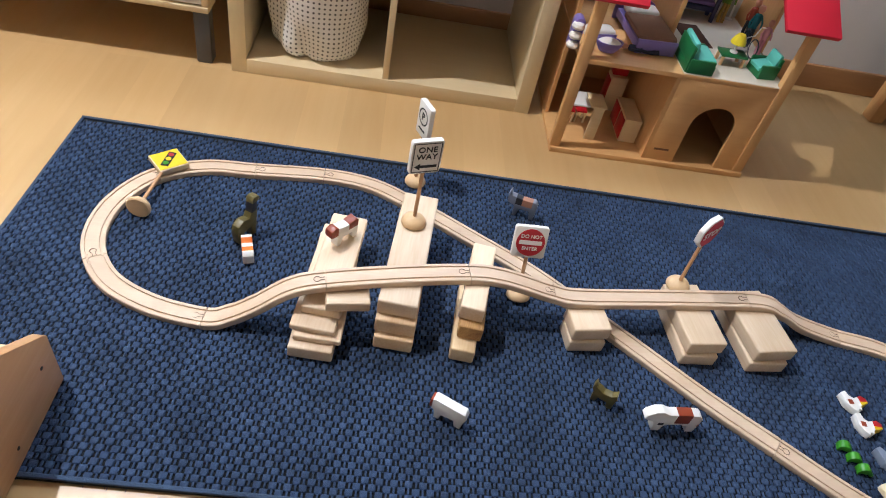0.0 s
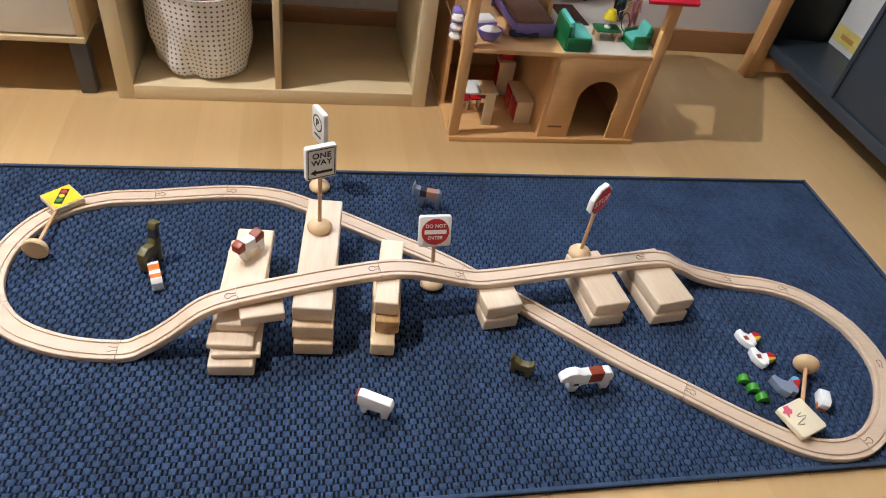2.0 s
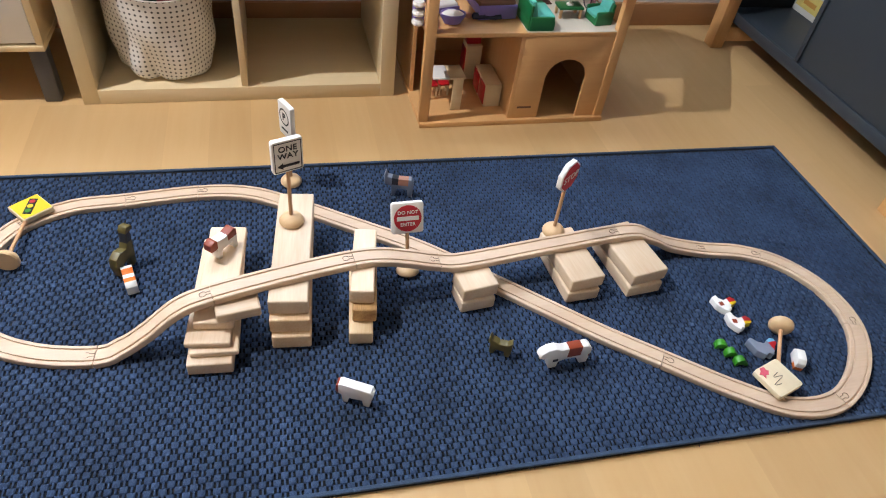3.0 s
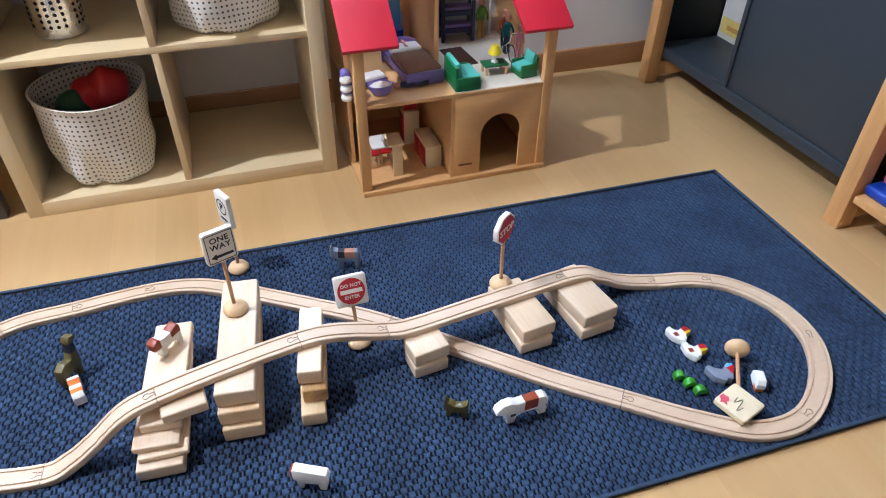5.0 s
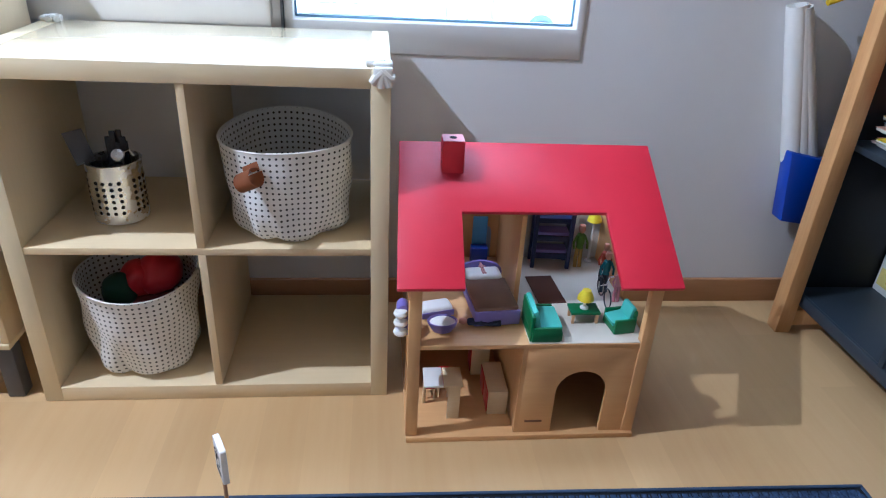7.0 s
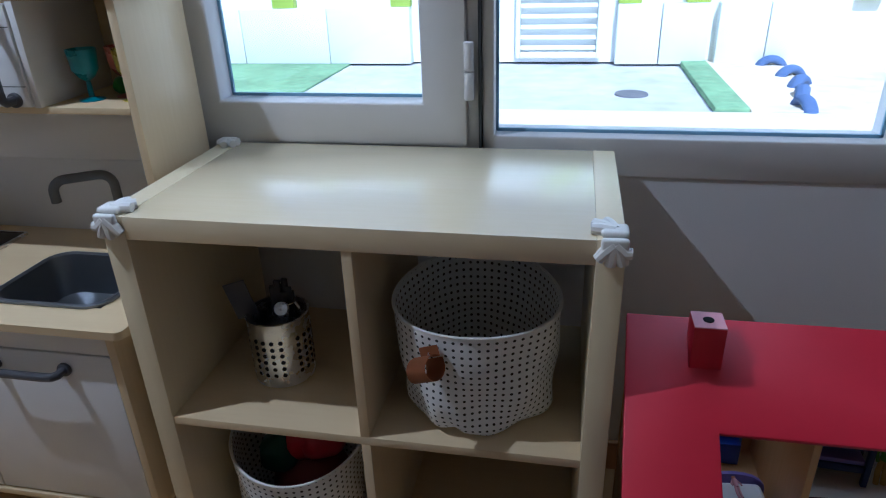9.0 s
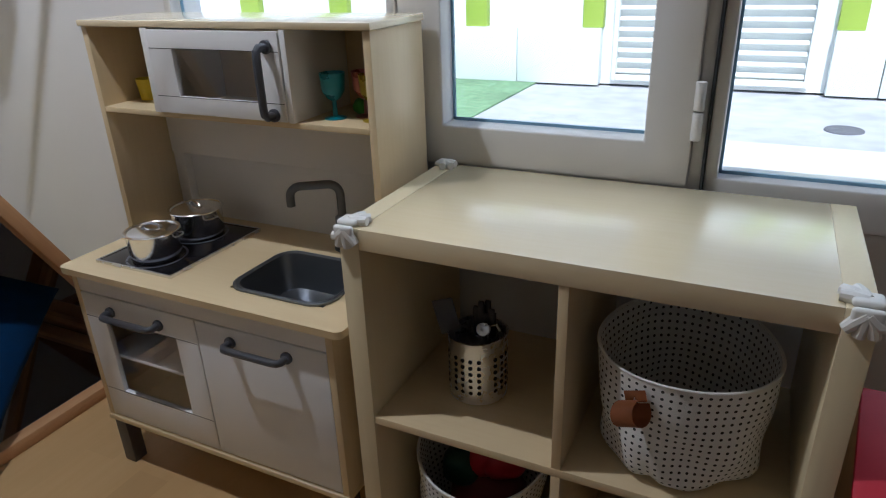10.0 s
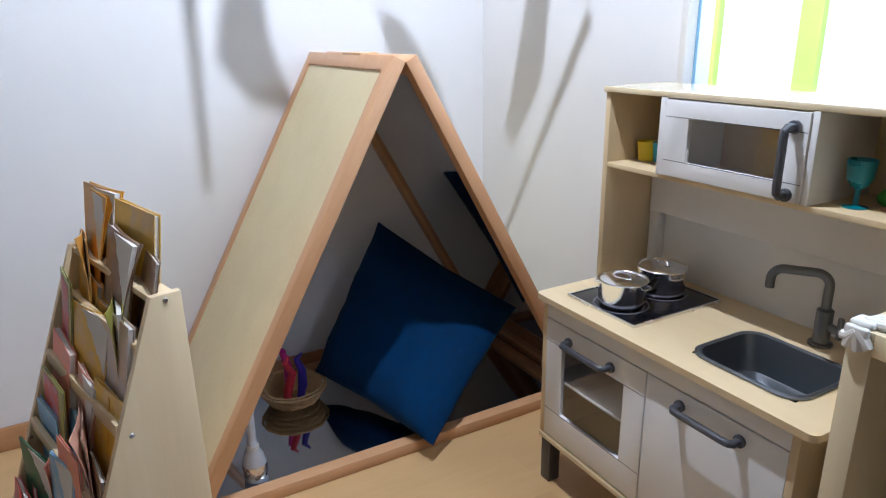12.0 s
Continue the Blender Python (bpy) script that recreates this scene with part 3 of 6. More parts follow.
    # white board added to brighten the dark gap where the wall shows through
    part("splash_gap_board", bm_span((x0 + 0.05, yb - 0.006, 0.56), (-0.042, yb, 0.733)), WHITE, k)
    part("splash_post", bm_span((x0 + 0.017, yb - 0.03, 0.56), (x0 + 0.05, yb - 0.002, 0.7326), 0.001), WHITE, k)
    md = framed_door("microwave_door", -0.5505, -0.218, 0.882, 1.049, -0.488, -0.271, 0.917, 1.013, uy - 0.012, 0.014)
    bar_handle(md, (-0.244, uy - 0.012, 1.022), (-0.244, uy - 0.012, 0.895), (0, -0.032, 0))
    return k


toy_kitchen()

# ---- mirror tent ----


def tent():
    t = thing("mirror_tent", pose(-1.68, -0.25, 0), "triangular wooden tent of plywood panels with mirrors inside", "play tent")
    W, D, T = 1.235, 0.65, 0.038
    def panel(nm, m, outer, W):
        f = 0.042
        p = part(nm, bm_ring(0, D, 0, W, f, D - f, f, W - f, 0, T, 0.004), BEECHY, t, "beech frame of a tent panel")
        p.matrix_local = m
        part("board", bm_span((f, f, 0.006 if outer else 0.008), (D - f, W - f, 0.016), 0), TENTP, p, "pale plywood board")
        part("mirror", bm_span((f, f, 0.0164), (D - f, W - f, 0.022), 0), MIRROR, p, "acrylic mirror sheet")
        return p
    h = W / 2
    panel("floor_panel", Matrix.Translation((0, -h, 0)), False, W)
    a = radians(61.08)
    panel("roof_panel", Matrix.Translation((0, -h + 0.034, 0.03)) @ Matrix.Rotation(a, 4, "X") @ Matrix.Translation((0, 0, T)) @ Matrix.Diagonal((1, 1, -1, 1)), True, 1.256)
    panel("roof_panel", Matrix.Translation((0, h + 0.012, 0.03)) @ Matrix.Rotation(-a, 4, "X") @ Matrix.Translation((0, 0, T)) @ Matrix.Diagonal((1, -1, -1, 1)), True, 1.256)
    part("ridge_block", bm_span((0.3, -0.012, 1.134), (0.44, 0.042, 1.15), 0.004), BEECH, t)
    return t


tent()

# ---- charcoal cabinet with pine posts ----


def cabinet():
    c = thing("metal_cabinet", pose(0, 0, 0), "charcoal grey cabinet with a sliding door between pine posts", "cabinet")
    xf, xb, y0, y1, z0, z1 = 1.935, 2.38, -0.6, 0.318, 0.09, 1.15
    for y in (0.262, -0.61):
        part("post", bm_span((1.872, y - 0.024, 0), (1.918, y + 0.024, 1.5), 0.004), PINE, c, "pine upright post")
        part("rear_post", bm_span((xb - 0.05, y - 0.024, 0), (xb - 0.004, y + 0.024, 1.5), 0.004), PINE, c)
        part("rung", bm_span((1.918, y - 0.016, 0.02), (xb - 0.05, y + 0.016, 0.07), 0.003), PINE, c)
    part("bottom", bm_span((xf, y0, z0), (xb - 0.05, y1 - 0.012, z0 + 0.022), 0.003), CHARC, c)
    part("side", bm_span((xf, y1 - 0.012, z0), (xb - 0.05, y1, z1), 0.002), CHARCSHADE, c)
    part("side", bm_span((xf, y0, z0 + 0.022), (xb - 0.05, y0 + 0.012, z1), 0.002), CHARCSHADE, c)
    part("back", bm_span((xb - 0.062, y0 + 0.012, z0 + 0.022), (xb - 0.052, y1 - 0.012, z1)), CHARCSHADE, c)
    part("shelf", bm_span((xf + 0.006, y0 + 0.012, 0.535), (xb - 0.062, y1 - 0.012, 0.553), 0.002), CHARC, c)
    part("top", bm_span((xf, y0, z1), (xb - 0.05, y1, z1 + 0.02), 0.002), CHARC, c)
    part("front_rail", bm_span((xf - 0.012, y0, z0 - 0.004), (xf, y1 - 0.012, z0 + 0.03), 0.003), CHARC, c)
    d = part("sliding_door", bm_span((xf - 0.006, y0 + 0.006, z0 + 0.03), (xf + 0.006, -0.07, z1), 0.002), CHARC, c, "charcoal grey sliding door")
    part("door_edge", bm_span((xf - 0.012, -0.082, z0 + 0.03), (xf - 0.006, -0.066, z1), 0.002), CHARC, d)
    for zz in (0.14, 0.52):
        part("bolt", moved(bm_cyl(0.007, 0.006, 0.006, (0, 0, 0), 16, 0.001), pose(1.869, -0.61, 0.30 + zz * 0.5, 0, 90, 0)), DGREY, c)
    return c


cabinet()

# ---- wooden train track ----
# Centre line of the running surface, anticlockwise from the dip in front, metres.
CENTRE = [(0.135, -0.796, 0.020), (0.04, -0.778, 0.020), (-0.045, -0.73, 0.020), (-0.094, -0.645, 0.020), (-0.093, -0.545, 0.020), (-0.045, -0.455, 0.020), (0.04, -0.408, 0.020),
          (0.14, -0.398, 0.020), (0.28, -0.385, 0.020), (0.375, -0.395, 0.020), (0.455, -0.433, 0.020), (0.6, -0.527, 0.020), (0.72, -0.610, 0.020), (0.86, -0.735, 0.020), (1.0, -0.862, 0.020), (1.1, -0.943, 0.020),
          (1.2, -1.022, 0.020), (1.29, -1.075, 0.020), (1.385, -1.075, 0.020), (1.475, -1.015, 0.020), (1.532, -0.925, 0.020), (1.532, -0.825, 0.020), (1.482, -0.742, 0.020), (1.41, -0.7, 0.020), (1.33, -0.682, 0.020),
          (1.246, -0.671, 0.036), (1.193, -0.67, 0.063), (1.138, -0.664, 0.077), (0.974, -0.682, 0.077), (0.783, -0.707, 0.077), (0.727, -0.709, 0.083), (0.668, -0.71, 0.1), (0.62, -0.712, 0.112), (0.566, -0.717, 0.116), (0.45, -0.738, 0.115),
          (0.327, -0.764, 0.110), (0.27, -0.775, 0.096), (0.215, -0.785, 0.055), (0.175, -0.791, 0.030)]


def smooth_path(pts, per=10):
    out, n = [], len(pts)
    for i in range(n):
        p = [Vector(pts[(i + k) % n]) for k in (-1, 0, 1, 2)]
        for j in range(per):
            t = j / per
            out.append(0.5 * (2 * p[1] + (p[2] - p[0]) * t + (2 * p[0] - 5 * p[1] + 4 * p[2] - p[3]) * t * t + (3 * p[1] - p[0] - 3 * p[2] + p[3]) * t ** 3))
    return out


LINE = smooth_path(CENTRE)
PROFILE = [(-0.0195, -0.012), (0.0195, -0.012), (0.02, -0.0112), (0.02, -0.0012), (0.0188, 0), (0.0138, 0), (0.0134, -0.0028), (0.0106, -0.0028), (0.0102, 0),
           (-0.0102, 0), (-0.0106, -0.0028), (-0.0134, -0.0028), (-0.0138, 0), (-0.0188, 0), (-0.02, -0.0012), (-0.02, -0.0112)]


def track_piece(i0, i1, label):
    n = len(LINE)
    idx = list(range(i0, i1 + 1))
    pts = [LINE[i % n].copy() for i in idx]
    d0, d1 = (pts[1] - pts[0]).normalized(), (pts[-1] - pts[-2]).normalized()
    pts[0] += d0 * 0.0006
    pts[-1] -= d1 * 0.0006
    base = pts[0].copy(); base.z = 0
    bm = bmesh.new()
    rings = []
    for k, p in enumerate(pts):
        d = LINE[(idx[k] + 1) % n] - LINE[(idx[k] - 1) % n]
        side = Vector((d.y, -d.x, 0)).normalized()
        up = side.cross(d.normalized())
        rings.append([bm.verts.new(p - base + side * u + up * v) for u, v in PROFILE])
    m = len(PROFILE)
    for a, b in zip(rings, rings[1:]):
        for q in range(m):
            bm.faces.new((a[q], b[q], b[(q + 1) % m], a[(q + 1) % m]))
    bm.faces.new(rings[0][::-1]); bm.faces.new(rings[-1])
    bmesh.ops.recalc_face_normals(bm, faces=bm.faces)
    th = thing("toy_train_track", Matrix.Translation(base), label, "toy track", "wooden toy train track pieces")
    part("rail_board", bm, TRACKW, th)
    # the peg that locks into the next piece: a round head outlined by a narrow slot
    d = d1; side = Vector((d.y, -d.x, 0)).normalized(); up = side.cross(d)
    loop = [Vector((-0.000, 0.0028, 0))] + [Vector((0.0125 + 0.0055 * math.cos(a), 0.0055 * math.sin(a), 0)) for a in [radians(150 - 300 * q / 16) for q in range(17)]] + [Vector((-0.000, -0.0028, 0))]
    tip = LINE[i1 % n] - base
    pl = [tip + d * (v.x + 0.001) + side * v.y + up * 0.0003 for v in loop]
    part("joint_slot", bm_tube(pl, 0.00055, 5), GROOVE, th, "narrow slot round the joining peg")
    return th


CUTS = [0, 25, 50, 70, 80, 100, 122, 150, 180, 200, 225, 240, 272, 300, 330, 350, 390]
for a, b in zip(CUTS, CUTS[1:]):
    zmax = max(LINE[i % len(LINE)].z for i in range(a, b))
    track_piece(a, b, "pale beech toy train track piece raised on blocks" if zmax > 0.03 else "pale beech toy train track piece with two grooves on the rug")

# ---- building blocks ----
RZ = 0.0095


def block(cx, cy, z, sx, sy, sz, rot=0, label="plain pale wooden building block in a stack under the track", material=None):
    ob = part("wooden_block", bm_box((sx, sy, sz), (0, 0, sz / 2), min(0.0036, 0.28 * sz), 3), material or (BLOCKW if sy > sx else BLOCKX))
    ob.matrix_world = pose(cx, cy, z, 0, 0, rot)
    return tagged(ob, label, "toy block", "wooden building blocks")


# first stack, with the long plank
z = RZ
block(0.325, -0.725, z, 0.073, 0.26, 0.026, -4, material=BLOCKW); z += 0.026
block(0.331, -0.715, z, 0.078, 0.25, 0.011, -3, material=BLOCKW); z += 0.011
block(0.328, -0.705, z, 0.074, 0.25, 0.012, -6, material=BLOCKW); z += 0.012
block(0.338, -0.685, z, 0.066, 0.235, 0.018, -6, "long pale plank with a toy dog on it", BLOCKW)
block(0.365, -0.775, z + 0.018, 0.072, 0.055, 0.0205, 8)
# second stack, each block set a little further back than the one below
z = RZ
for q, (w, front) in enumerate(((0.0305, -0.82), (0.031, -0.81), (0.032, -0.797))):
    block(0.461 + 0.0015 * q, front + 0.142, z, 0.0665 + 0.002 * (q == 1), 0.284, w, -5 - 0.8 * q, "long pale wooden block in a stack, a toy sign on top", BLOCKW if q == 2 else BLOCKO); z += w + 0.0002
# third stack, narrow offcuts with rough ends
z = RZ
for q, (w, front, dx, wood_) in enumerate(((0.0305, -0.829, -0.008, BLOCKH), (0.0315, -0.805, 0.003, BLOCKK), (0.0315, -0.79, 0.002, BLOCKW))):
    block(0.584 + dx, front + 0.08, z, 0.042, 0.16, w, -7 - 1.6 * q, "honey-coloured wooden building block in a stack under the track", wood_); z += w + 0.0002
# low stacks
for cx, cy, w, l, r in ((0.79, -0.749, 0.068, 0.055, 6), (0.999, -0.708, 0.07, 0.145, 4), (1.129, -0.707, 0.078, 0.148, 6)):
    block(cx, cy - 0.003, RZ, w, l, 0.0268, r, "short pale wooden building block on the rug", BLOCKW)
    block(cx + 0.002, cy + 0.003, RZ + 0.0268, w + 0.003, l, 0.0285, r + 3, "pale wooden building block carrying the raised track", BLOCKW)

# ---- more materials ----
SIGNWOOD = wood("turned_sign_wood", "dfc096", "cda878", "x", 0.45, 18, 0.4)
CREAM = wood("bare_cream_wood", "e6d8b8", "dccba6", "x", 0.5, 12, 0.3)
SKYP = mat("sky_blue_paint", "6fb2d6", 0.4, var=0.05)
SIGNW = mat("sign_white_paint", "e8e4dc", 0.4, var=0.03, bump=0.05)
SIGNR = mat("sign_red_print", "b8202c", 0.45, var=0.05)
INK = mat("black_print", "17171a", 0.5, var=0.05)
YEL = mat("yellow_paint", "e0c416", 0.4, var=0.05)
TOYWHITE = mat("toy_white_paint", "e9e6e0", 0.35, var=0.04, bump=0.05)
TOYBROWN = mat("toy_brown_paint", "8a3a1e", 0.35, var=0.1)
OLIVE = mat("olive_stain", "5e5428", 0.4, var=0.15, scale=60)
TOYDARK = mat("toy_dark_paint", "22242c", 0.4, var=0.1)
TOYGREY = mat("toy_grey_paint", "7c8494", 0.4, var=0.08)
ROSE = mat("rose_crayon", "d4576a", 0.6, var=0.2, scale=200)
SADDLE = mat("saddle_tan", "a9785e", 0.45, var=0.08)
ORANGE = mat("orange_paint", "d9701c", 0.4, var=0.06)
GREEN = mat("leaf_green_paint", "3f8a1e", 0.35, var=0.1)
REDP = mat("toy_red_paint", "b51a22", 0.35, var=0.06)
BLUEP = mat("blue_plastic", "1b3fa5", 0.35, var=0.06)
PURPLE = mat("lilac_paint", "7d6fb5", 0.45, var=0.06)
TEALC = mat("teal_cushion", "5fb3a4", 0.8, var=0.06, bump=0.3)
DGREEN = mat("dark_green_paint", "1f6b3a", 0.4, var=0.06)
BRUGBR = mat("brown_cloth", "7a5a45", 0.85, var=0.15, bump=0.4)
PALEW = wood("pale_toy_wood", "e3cfa8", "d2b98c", "x", 0.5, 18, 0.35)
SKIN = mat("doll_plastic_pink", "c98f78", 0.5, var=0.05)
LEATHER = mat("tan_leather", "a5653c", 0.55, var=0.12, bump=0.2)
RUBBER = mat("white_rubber", "d8d4cb", 0.55, var=0.04, bump=0.1)
PAPER = mat("paper", "dedbd4", 0.75, var=0.04, bump=0.1)


def text_mesh(body, size, align="CENTER"):
    """Letters of the built-in font as a bmesh lying in the xz plane, facing -y."""
    cu = bpy.data.curves.new("letters", "FONT")
    cu.body, cu.size, cu.align_x, cu.align_y, cu.extrude, cu.space_character = body, size, align, "CENTER", 0.0004, 1.05
    cu.offset = size * 0.012
    ob = bpy.data.objects.new("letters", cu)
    scene.collection.objects.link(ob)
    dg = bpy.context.evaluated_depsgraph_get()
    me = bpy.data.meshes.new_from_object(ob.evaluated_get(dg))
    bpy.data.objects.remove(ob)
    bm = bmesh.new()
    bm.from_mesh(me)
    bpy.data.meshes.remove(me)
    return moved(bm, Matrix.Rotation(radians(90), 4, "X"))


def toy_sign(m, label, shape, tall=0.15, w=0.058, h=0.058, face=None, twist=0, paint=None):
    s = thing("toy_road_sign", m, label, "toy sign", "toy road signs")
    part("base", bm_lathe([(0, 0), (0.0205, 0), (0.0228, 0.003), (0.0228, 0.007), (0.019, 0.013), (0.011, 0.018), (0.005, 0.019), (0, 0.019)], 28), SIGNWOOD, s)
    part("post", bm_cyl(0.0036, 0.0036, tall - h / 2 - 0.012, (0, 0, 0.016 + (tall - h / 2 - 0.012) / 2), 14), BEECHY, s)
    if shape == "square":
        out = rounded(-w / 2, -h / 2, w / 2, h / 2, 0.005)
    elif shape == "diamond":
        out = [(0, -h * 0.72), (w * 0.72, 0), (0, h * 0.72), (-w * 0.72, 0)]
    else:
        out = arc(0, 0, w / 2 * 1.05, 22.5, 337.5, 7)
    b = part("board", moved(bm_slab(out, 0.011, 0.0015, "y"), Matrix.Translation((0, 0, tall))), paint or (SIGNW if shape != "diamond" else PALEW), s)
    if face:
        face(b, tall, w, h)
    b.matrix_local = Matrix.Translation((0, 0, tall)) @ Matrix.Rotation(radians(twist), 4, "Y") @ Matrix.Translation((0, 0, -tall))
    return s


def flat(name, out, material, parent, tall, lift=0.0062, label=""):
    return part(name, moved(bm_slab(out, 0.0008, 0, "y"), Matrix.Translation((0, -lift, tall))), material, parent, label)


def frame_line(parent, w, h, tall, inset, t, material):
    a, b = w / 2 - inset, h / 2 - inset
    bms = [moved(bm_box((2 * a, 0.0008, t), (0, 0, s * b)), Matrix.Translation((0, -0.0062, tall))) for s in (1, -1)]
    bms += [moved(bm_box((t, 0.0008, 2 * b - t), (s * a, 0, 0)), Matrix.Translation((0, -0.0062, tall))) for s in (1, -1)]
    part("border", merge(*bms), material, parent)


def words(parent, body, size, x, z, material):
    part("lettering", moved(text_mesh(body, size), Matrix.Translation((x, -0.0066, z))), material, parent, smooth=False)


def face_one_way(b, tall, w, h):
    frame_line(b, w, h, tall, 0.004, 0.0012, INK)
    words(b, "ONE", 0.0158, 0, tall + 0.0165, INK)
    words(b, "WAY", 0.0158, 0, tall + 0.002, INK)
    flat("arrow", [(-0.02, -0.018), (-0.01, -0.0245), (-0.01, -0.0205), (0.02, -0.0205), (0.02, -0.0155), (-0.01, -0.0155), (-0.01, -0.0115)], INK, b, tall)


def face_no_entry(b, tall, w, h):
    flat("red_disc", arc(0, 0, w * 0.43, 0, 350, 35), SIGNR, b, tall)
    part("white_bar", bm_box((w * 0.68, 0.0008, h * 0.13), (0, -0.0069, tall)), SIGNW, b)
    part("lettering", moved(text_mesh("DO NOT", 0.0095), Matrix.Translation((0, -0.0072, tall + 0.012))), SIGNW, b, smooth=False)
    part("lettering", moved(text_mesh("ENTER", 0.0095), Matrix.Translation((0, -0.0072, tall - 0.012))), SIGNW, b, smooth=False)


def face_stop(b, tall, w, h):
    flat("red_face", arc(0, 0, w / 2 * 0.93, 22.5, 337.5, 7), SIGNR, b, tall)
    part("lettering", moved(text_mesh("STOP", 0.02), Matrix.Translation((0, -0.0072, tall))), SIGNW, b, smooth=False)


def face_no_parking(b, tall, w, h):
    ringo, ringi = arc(0, 0.008, 0.019, 0, 352, 44), arc(0, 0.008, 0.0155, 0, 352, 44)
    bm = bmesh.new()
    vo = [bm.verts.new((x, 0, z)) for x, z in ringo]; vi = [bm.verts.new((x, 0, z)) for x, z in ringi]
    for i in range(len(vo)):
        j = (i + 1) % len(vo)
        bm.faces.new((vo[i], vo[j], vi[j], vi[i]))
    part("ring", moved(bm, Matrix.Translation((0, -0.0062, tall))), INK, b, "black ring")
    words(b, "P", 0.024, 0, tall + 0.008, INK)
    part("arrow", bm_box((0.026, 0.0008, 0.004), (0, -0.0062, tall - 0.022)), INK, b)


def face_light(b, tall, w, h):
    flat("yellow_face", [(0, -h * 0.66), (w * 0.66, 0), (0, h * 0.66), (-w * 0.66, 0)], YEL, b, tall)
    part("signal_box", bm_box((0.015, 0.0008, 0.046), (0, -0.007, tall)), INK, b)
    for dz, c in ((0.014, SIGNR), (0, YEL), (-0.014, GREEN)):
        flat("signal_light", arc(0, dz, 0.0055, 0, 340, 17), c, b, tall, 0.0078)


def face_plain(b, tall, w, h):
    flat("red_scribble", [(0.028, 0.008), (0.021, 0.009), (0.018, 0.006), (0.012, 0.013), (0.014, 0.017), (0.008, 0.024), (0.016, 0.023), (0.02, 0.028), (0.024, 0.02), (0.029, 0.018)], ROSE, b, tall)
    part("pencil_line", bm_tube([(0.008 - 0.02 * q / 9, -0.0058, tall + 0.012 * math.sin(q * 1.1) + 0.002 * q - 0.006) for q in range(10)], 0.0006, 5), INK, b)


RUGZ = 0.0098
toy_sign(pose(0.466, -0.598, 0.1035, 0, 0, 20), "white toy ONE WAY sign standing on a wooden plank", "square", 0.154, 0.056, 0.066, face_one_way)
toy_sign(pose(0.68, -0.666, RUGZ, -19, 0, 2), "red and white toy DO NOT ENTER sign beside the track", "square", 0.118, 0.062, 0.062, face_no_entry)
toy_sign(pose(0.982, -0.642, 0.0652, 0, -2, 37), "red toy STOP sign standing on white blocks", "octagon", 0.148, 0.064, 0.064, face_stop)
toy_sign(pose(0.474, -0.362, RUGZ, 0, 0, -64), "white toy no-parking sign standing behind the track", "square", 0.163, 0.05, 0.078, face_no_parking)
toy_sign(pose(-0.04, -0.572, 0.0316, -91, 0, -5), "yellow toy traffic-light sign fallen over onto the track", "diamond", 0.15, 0.058, 0.058, face_light)
toy_sign(pose(1.365, -0.91, 0.0325, -91, 0, 144), "toy sign lying face down on the track, scribbled with red", "square", 0.142, 0.062, 0.062, face_plain, 36, CREAM)


def figurine(m, label, out, thick, mats, cuts=(), pick=None, category="toy animal", bevel=0.0012):
    """A flat-sawn wooden figure: an outline in the xz plane with rounded edges, painted in patches."""
    bm = bm_slab(out, thick, bevel, "y")
    for cx, cz, nx, nz in cuts:
        bmesh.ops.bisect_plane(bm, geom=bm.verts[:] + bm.edges[:] + bm.faces[:], plane_co=(cx, 0, cz), plane_no=(nx, 0, nz))
    if pick:
        for f in bm.faces:
            c = f.calc_center_median()
            f.material_index = pick(c.x, c.z)
    ob = part("toy_animal", bm, mats[0])
    for q in mats[1:]:
        ob.data.materials.append(q)
    ob.matrix_world = m
    return tagged(ob, label, category, "toy animals")


QUAD = [(-0.5, 0.62), (-0.47, 0.78), (-0.36, 0.95), (-0.22, 0.97), (-0.1, 0.86), (0.2, 0.88), (0.42, 0.86), (0.5, 0.7), (0.49, 0.3), (0.47, 0.0), (0.33, 0.0), (0.3, 0.3), (0.18, 0.36),
        (-0.02, 0.34), (-0.1, 0.28), (-0.13, 0.0), (-0.27, 0.0), (-0.29, 0.35), (-0.34, 0.52), (-0.42, 0.54)]


def quad(l, h):
    return [(x * l, z * h) for x, z in QUAD]


figurine(pose(0.91, -0.918, RUGZ, 0, 0, 3), "white wooden toy cow with brown and black patches", quad(0.1, 0.054), 0.017, (TOYWHITE, TOYBROWN, TOYDARK),
         [(0.004, 0, 1, 0), (0.03, 0, 1, 0), (0, 0.024, 0, 1), (-0.012, 0, 1, 0), (-0.022, 0, 1, 0), (0, 0.017, 0, 1), (0.046, 0, 1, 0)],
         lambda x, z: 1 if 0.004 < x < 0.03 and z > 0.024 else (2 if -0.022 < x < -0.012 and 0.017 < z < 0.024 else (1 if x > 0.046 and 0.017 < z < 0.024 else 0)))
figurine(pose(0.542, -0.94, RUGZ, 0, 0, -24), "white wooden toy sheep with a brown face", [(-0.031, 0.026), (-0.03, 0.042), (-0.022, 0.046), (0.0, 0.043), (0.028, 0.04), (0.032, 0.03), (0.028, 0.016), (0.026, 0), (0.016, 0), (0.013, 0.014), (-0.008, 0.013), (-0.011, 0), (-0.019, 0), (-0.021, 0.018)], 0.016,
         (TOYWHITE, TOYBROWN), [(-0.026, 0, 1, 0)], lambda x, z: 1 if x < -0.026 else 0)
